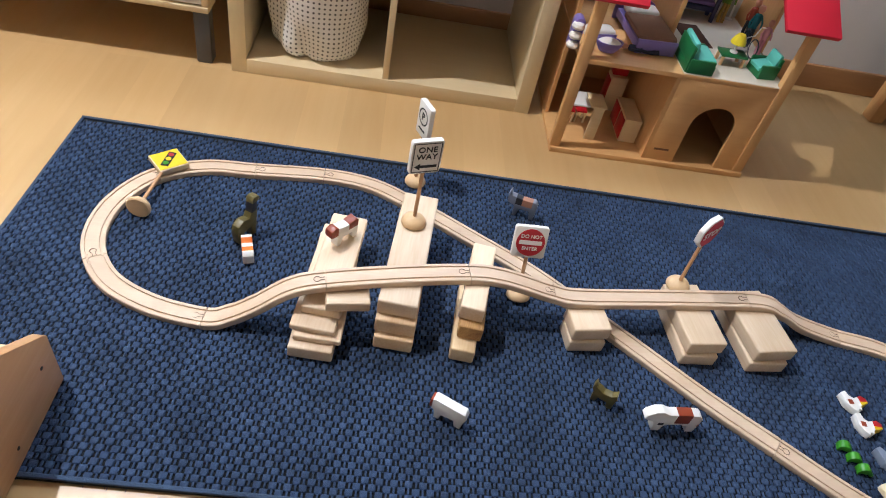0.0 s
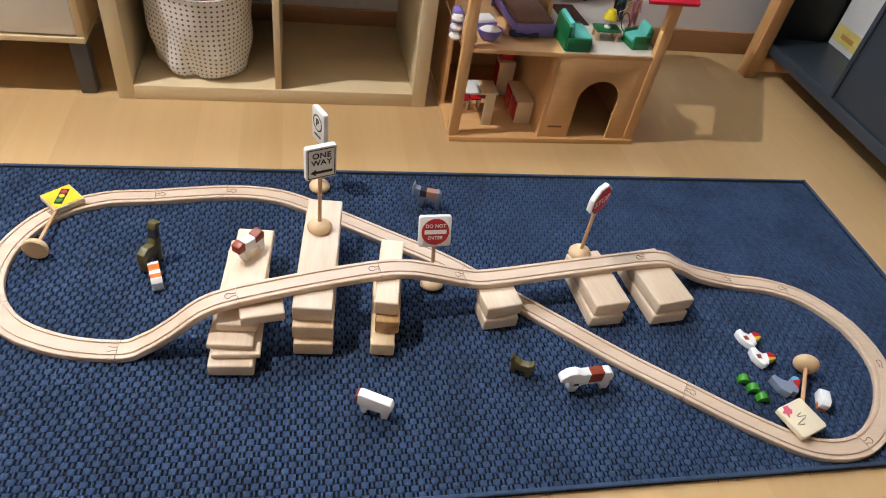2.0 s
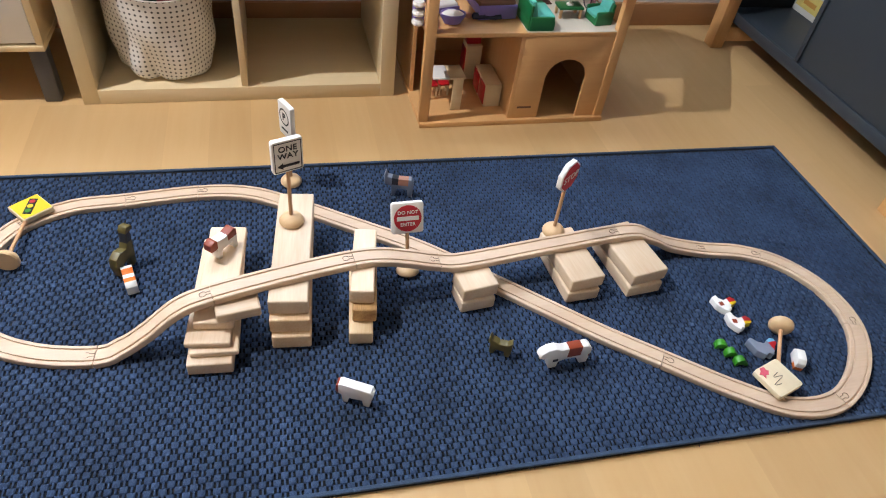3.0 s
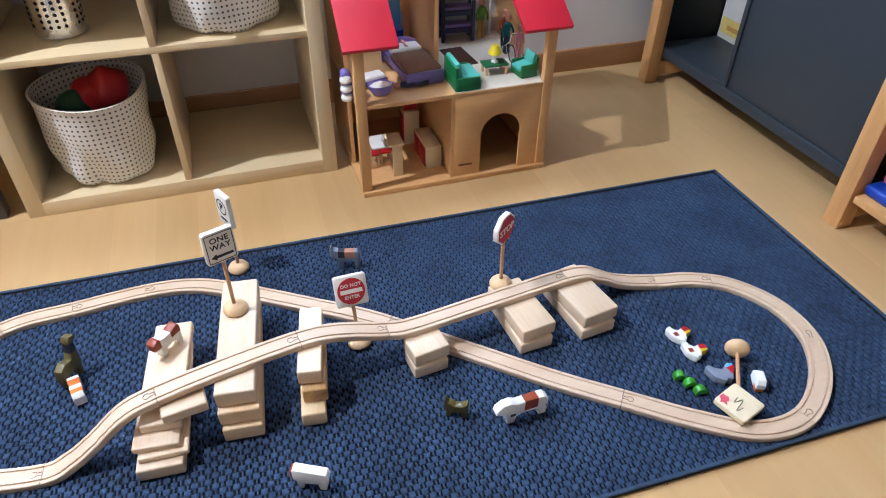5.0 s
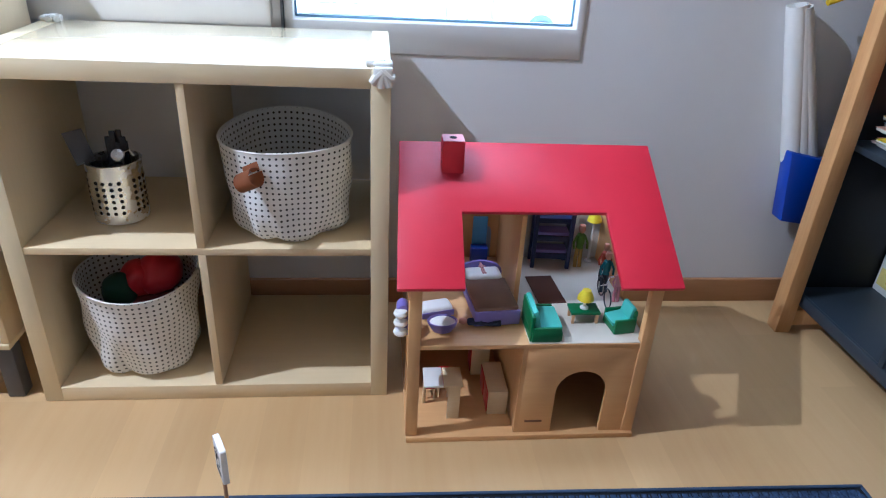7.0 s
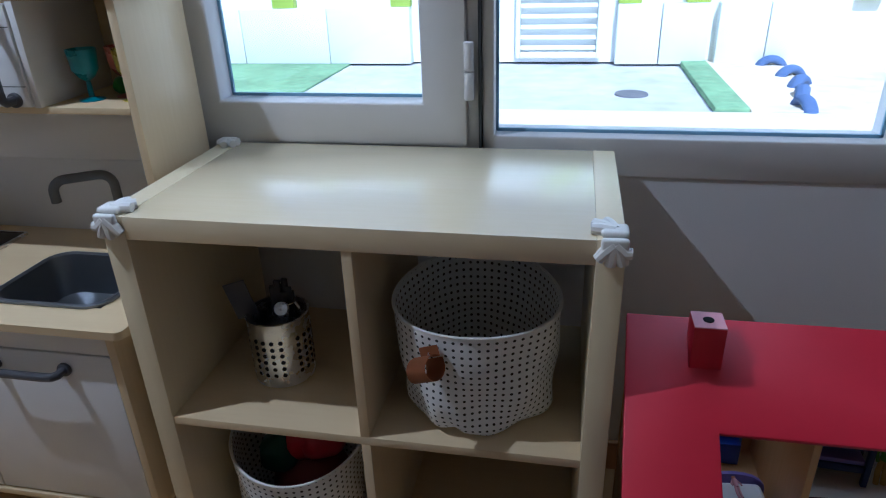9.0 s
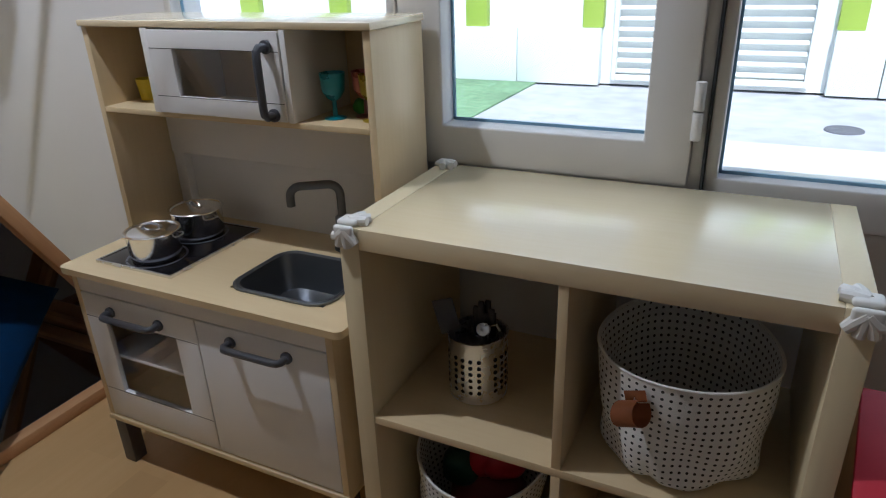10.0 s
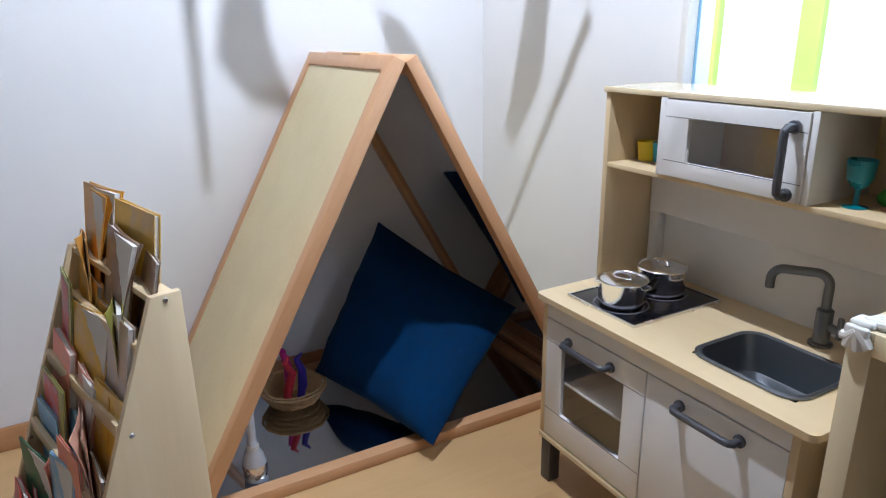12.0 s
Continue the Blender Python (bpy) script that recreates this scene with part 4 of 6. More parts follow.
figurine(pose(0.806, -0.88, RUGZ, 0, 0, -28), "small olive brown wooden toy goat", [(-0.022, 0.03), (-0.02, 0.044), (-0.015, 0.034), (-0.008, 0.032), (-0.002, 0.028), (0.012, 0.03), (0.02, 0.038), (0.022, 0.028), (0.02, 0), (0.011, 0), (0.008, 0.012), (-0.006, 0.012), (-0.009, 0), (-0.017, 0), (-0.018, 0.022)], 0.014, (OLIVE,))
figurine(pose(0.704, -0.424, RUGZ, 0, 0, -16), "grey wooden toy donkey with a tan saddle", [(-0.032, 0.03), (-0.034, 0.05), (-0.03, 0.062), (-0.027, 0.05), (-0.015, 0.048), (0.0, 0.046), (0.026, 0.047), (0.032, 0.038), (0.03, 0), (0.021, 0), (0.018, 0.02), (-0.004, 0.02), (-0.008, 0), (-0.016, 0), (-0.017, 0.026), (-0.026, 0.028)], 0.015,
         (TOYGREY, SADDLE, TOYDARK), [(-0.002, 0, 1, 0), (0.02, 0, 1, 0), (0, 0.03, 0, 1), (-0.016, 0, 1, 0)], lambda x, z: 1 if -0.002 < x < 0.02 and z > 0.03 else (2 if -0.016 < x < -0.002 and z > 0.03 else 0))
figurine(pose(0.16, -0.588, RUGZ, 0, 0, 62) @ Matrix.Diagonal((0.9, 0.8, 0.88, 1)), "olive wooden toy camel with a dark neck band", [(-0.034, 0.03), (-0.03, 0.05), (-0.014, 0.058), (0.004, 0.052), (0.012, 0.07), (0.014, 0.092), (0.02, 0.1), (0.034, 0.096), (0.036, 0.088), (0.026, 0.084), (0.026, 0.06), (0.024, 0.034), (0.02, 0), (0.01, 0), (0.007, 0.026), (-0.014, 0.026), (-0.018, 0), (-0.028, 0)], 0.02,
         (OLIVE, TOYDARK), [(0, 0.064, 0, 1), (0, 0.086, 0, 1)], lambda x, z: 1 if 0.064 < z < 0.086 else 0)
figurine(pose(0.172, -0.634, RUGZ, 0, 0, -74) @ Matrix.Scale(0.82, 4), "orange and white striped wooden toy tiger", [(-0.034, 0.02), (-0.03, 0.032), (-0.018, 0.034), (-0.01, 0.028), (0.012, 0.03), (0.024, 0.033), (0.033, 0.024), (0.031, 0), (0.02, 0), (0.016, 0.01), (-0.014, 0.01), (-0.018, 0), (-0.028, 0)], 0.024,
         (TOYWHITE, ORANGE), [(-0.02, 0, 1, 0), (-0.006, 0, 1, 0), (0.006, 0, 1, 0), (0.022, 0, 1, 0)], lambda x, z: 1 if (-0.02 < x < -0.006 or 0.006 < x < 0.022) else 0)
figurine(pose(0.34, -0.637, 0.0768, 0, 0, 48) @ Matrix.Scale(0.88, 4), "white wooden toy dog with brown head and back, on a plank", [(-0.036, 0.03), (-0.036, 0.046), (-0.024, 0.052), (-0.012, 0.046), (0.006, 0.044), (0.03, 0.05), (0.036, 0.044), (0.034, 0), (0.024, 0), (0.02, 0.018), (-0.006, 0.018), (-0.01, 0), (-0.02, 0), (-0.02, 0.026)], 0.02,
         (TOYWHITE, TOYBROWN), [(-0.018, 0, 1, 0), (0.01, 0, 1, 0), (0, 0.03, 0, 1)], lambda x, z: 1 if (x < -0.018 and z > 0.026) or (x > 0.01 and z > 0.03) else 0)
HEN = [(-0.022, 0.028), (-0.01, 0.032), (-0.007, 0.021), (0.0, 0.015), (0.008, 0.018), (0.018, 0.021), (0.026, 0.015), (0.026, 0.004), (0.014, 0.0), (0.007, -0.003), (0.004, -0.012), (-0.001, -0.009), (-0.005, -0.016), (-0.014, -0.009), (-0.022, 0.006)]
for px, py, rz in ((1.288, -0.846, 4), (1.29, -0.893, -8)):
    figurine(pose(px, py, RUGZ + 0.008, -90, 0, rz) @ Matrix.Scale(0.92, 4), "white wooden toy hen with red comb, lying on its side", HEN, 0.016, (TOYWHITE, REDP, YEL, TOYBROWN), [(0.009, 0, 1, 0), (0, 0.007, 0, 1), (-0.016, 0, 1, 0), (-0.006, 0, 1, 0), (0, 0.012, 0, 1), (0, 0.001, 0, 1)],
             lambda x, z: (1 if z > 0.007 else 2) if x > 0.009 else (3 if -0.016 < x < -0.006 and 0.001 < z < 0.012 else 0))
for px, py, rz in ((1.229, -0.93, -18), (1.238, -0.95, -12), (1.246, -0.97, -8)):
    figurine(pose(px, py, RUGZ, 0, 0, rz), "small leaf-green wooden toy caterpillar piece", [(-0.012, 0)] + arc(-0.0015, 0.006, 0.0105, 165, 20, 8) + [(0.013, 0.006), (0.013, 0.0), (0.008, 0.0), (0.006, 0.004), (-0.005, 0.004), (-0.007, 0.0)], 0.014, (GREEN,), bevel=0.0008)
figurine(pose(1.308, -0.95, RUGZ + 0.008, -90, 0, 6), "grey wooden toy bird with a red and blue head", [(-0.026, 0.021), (-0.016, 0.024), (-0.009, 0.012), (0.002, 0.005), (0.011, 0.011), (0.02, 0.014), (0.027, 0.01), (0.026, 0.0), (0.018, -0.006), (0.012, -0.013), (0.002, -0.022), (-0.004, -0.016), (-0.012, -0.02), (-0.024, -0.006)], 0.016,
         (TOYGREY, REDP, SKYP), [(0.01, 0, 1, 0), (0, 0.005, 0, 1)], lambda x, z: (2 if z > 0.005 else 1) if x > 0.01 else 0)
figurine(pose(1.358, -0.985, RUGZ, 0, 0, 62) @ Matrix.Diagonal((0.95, 0.78, 0.9, 1)), "white and orange wooden toy rabbit", [(-0.02, 0), (-0.022, 0.022), (-0.014, 0.03), (0.012, 0.028), (0.02, 0.018), (0.02, 0)], 0.02, (TOYWHITE, ORANGE), [(0, 0.01, 0, 1), (-0.006, 0, 1, 0)], lambda x, z: 1 if z < 0.01 and x < -0.006 else 0)

# ---- baskets ----


def dotted_cloth():
    m = mat("dotted_canvas", "e6e3dc", 0.85, var=0.05, scale=50, bump=0.5, bump_scale=500)
    nt = m.node_tree
    b = nt.nodes["Principled BSDF"]
    uv = nt.nodes.new("ShaderNodeUVMap")
    fr = nt.nodes.new("ShaderNodeVectorMath"); fr.operation = "FRACTION"
    nt.links.new(uv.outputs[0], fr.inputs[0])
    ds = nt.nodes.new("ShaderNodeVectorMath"); ds.operation = "DISTANCE"; ds.inputs[1].default_value = (0.5, 0.5, 0)
    nt.links.new(fr.outputs[0], ds.inputs[0])
    mr = nt.nodes.new("ShaderNodeMapRange"); mr.inputs["From Min"].default_value, mr.inputs["From Max"].default_value = 0.17, 0.23
    mr.inputs["To Min"].default_value, mr.inputs["To Max"].default_value = 0.05, 1.0
    nt.links.new(ds.outputs["Value"], mr.inputs[0])
    mm = nt.nodes.new("ShaderNodeMix"); mm.data_type, mm.blend_type = "RGBA", "MULTIPLY"; mm.inputs[0].default_value = 1
    src = b.inputs["Base Color"].links[0].from_socket
    nt.links.new(src, mm.inputs[6]); nt.links.new(mr.outputs[0], mm.inputs[7]); nt.links.new(mm.outputs[2], b.inputs["Base Color"])
    return m


DOTS = dotted_cloth()


def basket(m, label, r0, r1, h, sag, seed, handle):
    rnd = random.Random(seed)
    th = thing("fabric_basket", m, label, "basket", "dotted fabric baskets")
    n, rows = 72, 18
    ph = [rnd.uniform(0, 6.28) for _ in range(6)]
    bm = bmesh.new()
    uvl = bm.loops.layers.uv.new("UVMap")

    def shell(off, flip):
        grid = []
        for j in range(rows + 1):
            t = j / rows
            row = []
            for i in range(n):
                a = 2 * math.pi * i / n
                r = r0 + (r1 - r0) * t ** 0.7 - off
                r -= 0.016 * math.exp(-((a - 4.45) / 0.13) ** 2) * max(0, 1 - 2.2 * t)
                if t < 0.12:
                    r -= 0.014 * (1 - t / 0.12) ** 2
                wr = 0.004 * math.sin(3 * a + ph[0] + 2 * t) + 0.0045 * math.sin(7 * a + ph[1] - 5 * t) * (1 - t) + 0.005 * math.sin(5 * a + 9 * t + ph[2]) * (1 - t) ** 0.5
                z = t * h - sag * t * (0.5 + 0.5 * math.cos(a + 1.57)) + 0.004 * math.sin(2 * a + ph[3]) * t
                row.append(bm.verts.new(((r + wr) * math.cos(a), (r + wr) * math.sin(a), max(z, 0.001))))
            grid.append(row)
        k = round(2 * math.pi * r1 / 0.0134)
        for j in range(rows):
            for i in range(n):
                q = (i + 1) % n
                vs = [grid[j][i], grid[j][q], grid[j + 1][q], grid[j + 1][i]]
                us = [(i * k / n, j * h / rows / 0.0134), ((i + 1) * k / n, j * h / rows / 0.0134), ((i + 1) * k / n, (j + 1) * h / rows / 0.0134), (i * k / n, (j + 1) * h / rows / 0.0134)]
                if flip:
                    vs, us = vs[::-1], us[::-1]
                f = bm.faces.new(vs)
                for lp, u in zip(f.loops, us):
                    lp[uvl].uv = u
        return grid
    go, gi = shell(0, False), shell(0.004, True)
    hem = [v.co.copy() for v in go[-1]] + [go[-1][0].co.copy()]
    for i in range(n):
        q = (i + 1) % n
        bm.faces.new((go[-1][i], go[-1][q], gi[-1][q], gi[-1][i]))
    bm.faces.new(go[0][::-1])
    bm.faces.new(gi[0])
    part("cloth", bm, DOTS, th)
    part("hem", bm_tube([(v.x, v.y, v.z) for v in hem], 0.0019, 6), DOTS, th, "rolled white hem")
    if handle:
        a = radians(handle)
        ca, sa = math.cos(a), math.sin(a)
        bm = bmesh.new()
        w = 0.02
        prof = [(0.003, 0.014)] + [(0.026 + 0.022 * math.cos(radians(q)), -0.012 + 0.019 * math.sin(radians(q))) for q in range(150, -181, -22)] + [(0.003, -0.006)]
        L, R = [], []
        for d, dz in prof:
            rr = r1 * 0.985 + d
            c = Vector((rr * ca, rr * sa, h - sag - 0.035 + dz))
            t = Vector((-sa, ca, 0)) * w
            L.append(bm.verts.new(c - t)); R.append(bm.verts.new(c + t))
        for i in range(len(prof) - 1):
            bm.faces.new((L[i], R[i], R[i + 1], L[i + 1]))
        bmesh.ops.solidify(bm, geom=bm.faces[:], thickness=0.003)
        pin = Vector((r1 * ca, r1 * sa, h - sag - 0.03))
        moved(bm, Matrix.Translation(pin) @ Matrix.Rotation(radians(28), 4, Vector((ca, sa, 0))) @ Matrix.Translation(-pin))
        part("handle", bm, LEATHER, th, "tan leather loop handle")
        part("rivet", moved(bm_lathe([(0, 0.003), (0.003, 0.0025), (0.0045, 0), (0, -0.001)], 14), Matrix.Translation(((r1 + 0.006) * ca, (r1 + 0.006) * sa, h - sag - 0.034)) @ pose(0, 0, 0, 0, 90, 0)), STEEL, th)
    return th


basket(pose(0.552, 0.135, 0.3902), "white dotted fabric basket with a leather handle on the shelf", 0.114, 0.136, 0.219, 0.016, 3, 246)
basket(pose(0.198, 0.132, 0.0382), "white dotted fabric basket holding red and green toys", 0.108, 0.132, 0.236, 0.016, 5, None)


def lump(name, m, r, material, label, seed, category="toy"):
    bm = bmesh.new()
    bmesh.ops.create_icosphere(bm, subdivisions=3, radius=r)
    for v in bm.verts:
        d = noise.noise(v.co * (1.3 / r) + Vector((seed, 0, 0)))
        v.co *= 1 + 0.22 * d
    ob = part(name, bm, material)
    ob.matrix_world = m
    return tagged(ob, label, category)


lump("toy_tomato", pose(0.235, 0.16, 0.245), 0.05, REDP, "round red toy vegetable in the basket", 1.0)
lump("toy_pepper", pose(0.19, 0.15, 0.235), 0.042, REDP, "red toy pepper in the basket", 4.0)
lump("toy_cucumber", pose(0.155, 0.125, 0.22), 0.04, mat("dark_green_toy", "10402a", 0.5), "dark green toy vegetable in the basket", 7.0)
lump("toy_filler", pose(0.2, 0.165, 0.125), 0.085, mat("mixed_toy_red", "6d2622", 0.6), "heap of red toys deep in the basket", 9.0)

# ---- utensil holder ----
u = thing("utensil_holder", pose(0.182, 0.155, 0.3902), "perforated stainless steel cup with toy cutlery", "utensil holder")
R_, H_ = 0.056, 0.135
part("cup", bm_lathe([(0, 0.001), (0.049, 0.001), (R_, 0.004), (R_, H_ - 0.003), (R_ + 0.002, H_), (R_ - 0.002, H_), (R_ - 0.002, 0.005), (0, 0.005)], 40), STEEL, u)
bms = []
for j in range(6):
    for i in range(22):
        a = 2 * math.pi * i / 22
        if i % 5 == 4:
            continue
        bms.append((a, 0.03 + j * 0.0135))
bm = bmesh.new()
for a, zz in bms:
    c = Vector(((R_ + 0.0004) * math.cos(a), (R_ + 0.0004) * math.sin(a), zz))
    t, up = Vector((-math.sin(a), math.cos(a), 0)), Vector((0, 0, 1))
    bm.faces.new([bm.verts.new(c + 0.0042 * (t * math.cos(q * math.pi / 4 + 0.4) + up * math.sin(q * math.pi / 4 + 0.4))) for q in range(8)])
tagged(part("perforation", bm, mat("hole_shade", "0b0a0a", 0.8), u, "rows of round holes"), kind="stuff")
part("spatula", moved(merge(bm_box((0.038, 0.003, 0.075), (0, 0, 0.165), 0.004), bm_box((0.01, 0.004, 0.12), (0, 0, 0.075), 0.001)), pose(-0.022, -0.005, 0.008, 5, -12, 20)), DGREY, u, "grey spatula")
for q in range(8):
    part("utensil", bm_box((0.012, 0.006, 0.05 + 0.012 * (q % 3)), (0.004 + 0.01 * (q % 4) - 0.008, 0.012 - 0.008 * (q // 4), 0.145 + 0.006 * (q % 3)), 0.002), TOYDARK, u, "black toy utensil")
part("spoon", moved(bm_lathe([(0, -0.012), (0.009, -0.009), (0.014, 0), (0.012, 0.006), (0, 0.003)], 20), pose(0.018, -0.016, 0.148, 60, 20, 0)), STEEL, u, "shiny spoon bowl")
part("ladle_handle", bm_tube([(0.02, -0.015, 0.03), (0.025, -0.01, 0.15), (0.036, 0, 0.155), (0.042, 0.004, 0.14)], 0.0028, 8), STEEL, u)


def hand_guard(m):
    g = thing("corner_guard", m, "white rubber hand-shaped corner guard on the shelf", "corner guard", "hand-shaped corner guards")
    part("palm", merge(bm_box((0.036, 0.032, 0.011), (0, 0, 0.0055), 0.005, 3), bm_box((0.036, 0.011, 0.03), (0, -0.0225, -0.01), 0.005, 3)), RUBBER, g)
    for x, y, zz in ((-0.03, 0.004, 0.006), (-0.027, 0.021, 0.006), (-0.01, 0.029, 0.006)):
        part("finger", bm_tube([(0, 0, 0.004), (x * 0.6, y * 0.6, 0.006), (x, y, zz)], [0.0094, 0.009, 0.0076], 10), RUBBER, g)
    for x, zz in ((-0.021, -0.026), (-0.005, -0.034), (0.012, -0.032), (0.022, -0.016)):
        part("finger", bm_tube([(0, -0.021, -0.004), (x * 0.6, -0.022, -0.016), (x, -0.022, zz)], [0.0094, 0.009, 0.0076], 10), RUBBER, g)
    return g


hand_guard(pose(0.75, 0.017, 0.7652))
hand_guard(pose(0.015, 0.017, 0.7652) @ Matrix.Diagonal((-1, 1, 1, 1)))
hand_guard(pose(0.018, 0.372, 0.7652) @ Matrix.Diagonal((-0.9, -1, 1, 1)))

# ---- dollhouse furniture ----
F1, F2 = 0.0142, 0.2537


def dh(name, m, label, pieces, category="dollhouse furniture"):
    th = thing(name, m, label, category, "dollhouse toys")
    for nm, bm, material in pieces:
        part(nm, bm, material, th)
    return th


S = bm_span
dh("toy_bed", pose(0.985, 0.012, F2, 0, 0, 5) @ Matrix.Diagonal((1.08, 1.22, 1, 1)), "lilac toy bed with a brown blanket and white pillow", [
    ("headboard", moved(bm_slab([(-0.05, 0), (0.05, 0), (0.05, 0.045)] + arc(0, 0.045, 0.05, 0, 180, 10)[1:-1] + [(-0.05, 0.045)], 0.006, 0.001, "y"), Matrix.Translation((0, 0.07, 0)) @ Matrix.Diagonal((1, 1, 0.62, 1))), PURPLE),
    ("bed_frame", S((-0.045, -0.07, 0.008), (0.045, 0.066, 0.028), 0.002), PURPLE), ("blanket", S((-0.044, -0.074, 0.028), (0.044, 0.03, 0.042), 0.006), BRUGBR),
    ("pillow", S((-0.038, 0.022, 0.03), (0.038, 0.062, 0.05), 0.008, 3), TOYWHITE), ("footboard", S((-0.046, -0.078, 0), (0.046, -0.072, 0.034), 0.002), PURPLE)])
dh("toy_sofa", pose(1.085, -0.098, F2, 0, 0, 0), "dark green toy sofa with teal cushions", [
    ("frame", merge(S((-0.034, -0.045, 0), (0.034, 0.045, 0.022), 0.002), S((-0.034, -0.045, 0.02), (-0.026, 0.045, 0.06), 0.002), S((-0.03, -0.048, 0), (0.03, -0.042, 0.034), 0.002), S((-0.03, 0.042, 0), (0.03, 0.048, 0.034), 0.002)), DGREEN),
    ("seat_cushion", S((-0.02, -0.04, 0.022), (0.034, 0.04, 0.034), 0.004), TEALC), ("back_cushion", moved(S((-0.006, -0.04, 0), (0.006, 0.04, 0.04), 0.004), pose(-0.017, 0, 0.03, 0, -14, 0)), TEALC)])
dh("toy_armchair", pose(1.256, -0.09, F2, 0, 0, 8), "dark green toy armchair with a teal cushion", [
    ("frame", merge(S((-0.024, -0.025, 0), (0.026, 0.025, 0.02), 0.002), S((0.018, -0.025, 0.02), (0.026, 0.025, 0.05), 0.002), S((-0.024, -0.028, 0), (0.024, -0.022, 0.034), 0.002), S((-0.024, 0.022, 0), (0.024, 0.028, 0.034), 0.002)), DGREEN),
    ("seat_cushion", moved(S((-0.026, -0.021, 0), (0.018, 0.021, 0.01), 0.003), pose(0, 0, 0.02, 0, -10, 0)), TEALC), ("back_cushion", moved(S((-0.005, -0.021, 0), (0.005, 0.021, 0.034), 0.003), pose(0.012, 0, 0.024, 0, 12, 0)), TEALC)])
tb = dh("toy_coffee_table", pose(1.185, -0.06, F2), "green toy coffee table", [("tabletop", S((-0.032, -0.02, 0.022), (0.032, 0.02, 0.028), 0.001), DGREEN), *[("leg", S((x - 0.003, y - 0.003, 0), (x + 0.003, y + 0.003, 0.022)), BEECH) for x in (-0.026, 0.026) for y in (-0.015, 0.015)]])
LAMPY = mat("lamp_shade_yellow", "e6d21e", 0.45, var=0.04)


def toy_lamp(m, h, label):
    return dh("toy_lamp", m, label, [("foot", bm_lathe([(0, 0), (0.009, 0), (0.009, 0.003), (0.003, 0.006), (0.003, h - 0.016), (0, h - 0.016)], 18), TOYWHITE),
                                    ("shade", bm_lathe([(0.018, h - 0.022), (0.017, h - 0.016), (0.009, h), (0, h)], 20), LAMPY)], "toy lamp")


toy_lamp(pose(1.185, -0.06, F2 + 0.0282), 0.045, "small yellow toy table lamp")
toy_lamp(pose(1.272, 0.2, F2), 0.135, "yellow toy floor lamp")
dh("toy_bunk_bed", pose(1.165, 0.185, F2, 0, 0, -4) @ Matrix.Scale(1.2, 4), "dark blue toy bunk bed with ladder", [
    *[("post", S((x - 0.004, y - 0.004, 0), (x + 0.004, y + 0.004, 0.125), 0.001), mat("navy_toy", "1a2350", 0.4)) for x in (-0.036, 0.036) for y in (-0.016, 0.02)],
    *[("bunk", S((-0.036, -0.016, zz), (0.036, 0.02, zz + 0.012), 0.002), mat("navy_toy", "1a2350", 0.4)) for zz in (0.02, 0.06, 0.1)],
    *[("mattress", S((-0.033, -0.013, zz), (0.033, 0.018, zz + 0.008), 0.002), PURPLE) for zz in (0.032, 0.072)]])
dh("toy_rug", pose(1.13, 0.062, F2, 0, 0, 4), "small brown toy carpet", [("cloth", S((-0.032, -0.06, 0), (0.032, 0.06, 0.002)), mat("brown_carpet", "4a2a1c", 0.95, var=0.2))])
dh("toy_cradle", pose(0.875, -0.1, F2), "white and lilac toy cradle", [("tub", moved(bm_lathe([(0, 0), (0.02, 0.002), (0.03, 0.018), (0.032, 0.026), (0.029, 0.026), (0.018, 0.008), (0, 0.006)], 20), Matrix.Diagonal((1, 0.7, 1, 1))), PURPLE), ("quilt", moved(bm_lathe([(0, 0.03), (0.02, 0.028), (0.029, 0.022), (0, 0.02)], 18), Matrix.Diagonal((1, 0.7, 1, 1))), TOYWHITE)])
dh("toy_bathtub", pose(0.865, -0.035, F2, 0, 0, 15), "white and lilac toy bathtub", [("tub", S((-0.035, -0.02, 0), (0.035, 0.02, 0.026), 0.008, 3), TOYWHITE), ("panel", S((-0.036, -0.022, 0.004), (0.036, -0.0195, 0.018), 0.001), PURPLE)])
dh("toy_wardrobe", pose(0.858, 0.19, F2), "lilac and white toy wardrobe", [("body", S((-0.024, -0.018, 0), (0.024, 0.018, 0.085), 0.002), PURPLE), ("door", S((-0.021, -0.0205, 0.008), (-0.001, -0.018, 0.078), 0.001), TOYWHITE), ("door", S((0.001, -0.0205, 0.008), (0.021, -0.018, 0.078), 0.001), TOYWHITE)])
dh("toy_washstand", pose(0.99, 0.195, F2), "blue toy washstand with a mirror", [("cabinet", S((-0.02, -0.014, 0), (0.02, 0.012, 0.045), 0.002), BLUEP), ("mirror_back", S((-0.018, 0.008, 0.045), (0.018, 0.012, 0.12), 0.002), mat("sky_blue_toy", "4f9ad0", 0.4))])
dh("toy_dining_table", pose(0.886, -0.07, F1) @ Matrix.Diagonal((1.12, 1.1, 1.06, 1)), "white-topped toy kitchen table", [("tabletop", S((-0.038, -0.03, 0.085), (0.0, 0.03, 0.09), 0.001), TOYWHITE), ("tabletop_leaf", S((0.001, -0.03, 0.085), (0.038, 0.03, 0.09), 0.001), PALEW), ("panel_leg", S((0.01, -0.028, 0), (0.034, -0.022, 0.085), 0.001), PALEW), ("panel_leg", S((-0.036, 0.02, 0), (-0.03, 0.026, 0.085), 0.001), PALEW)])
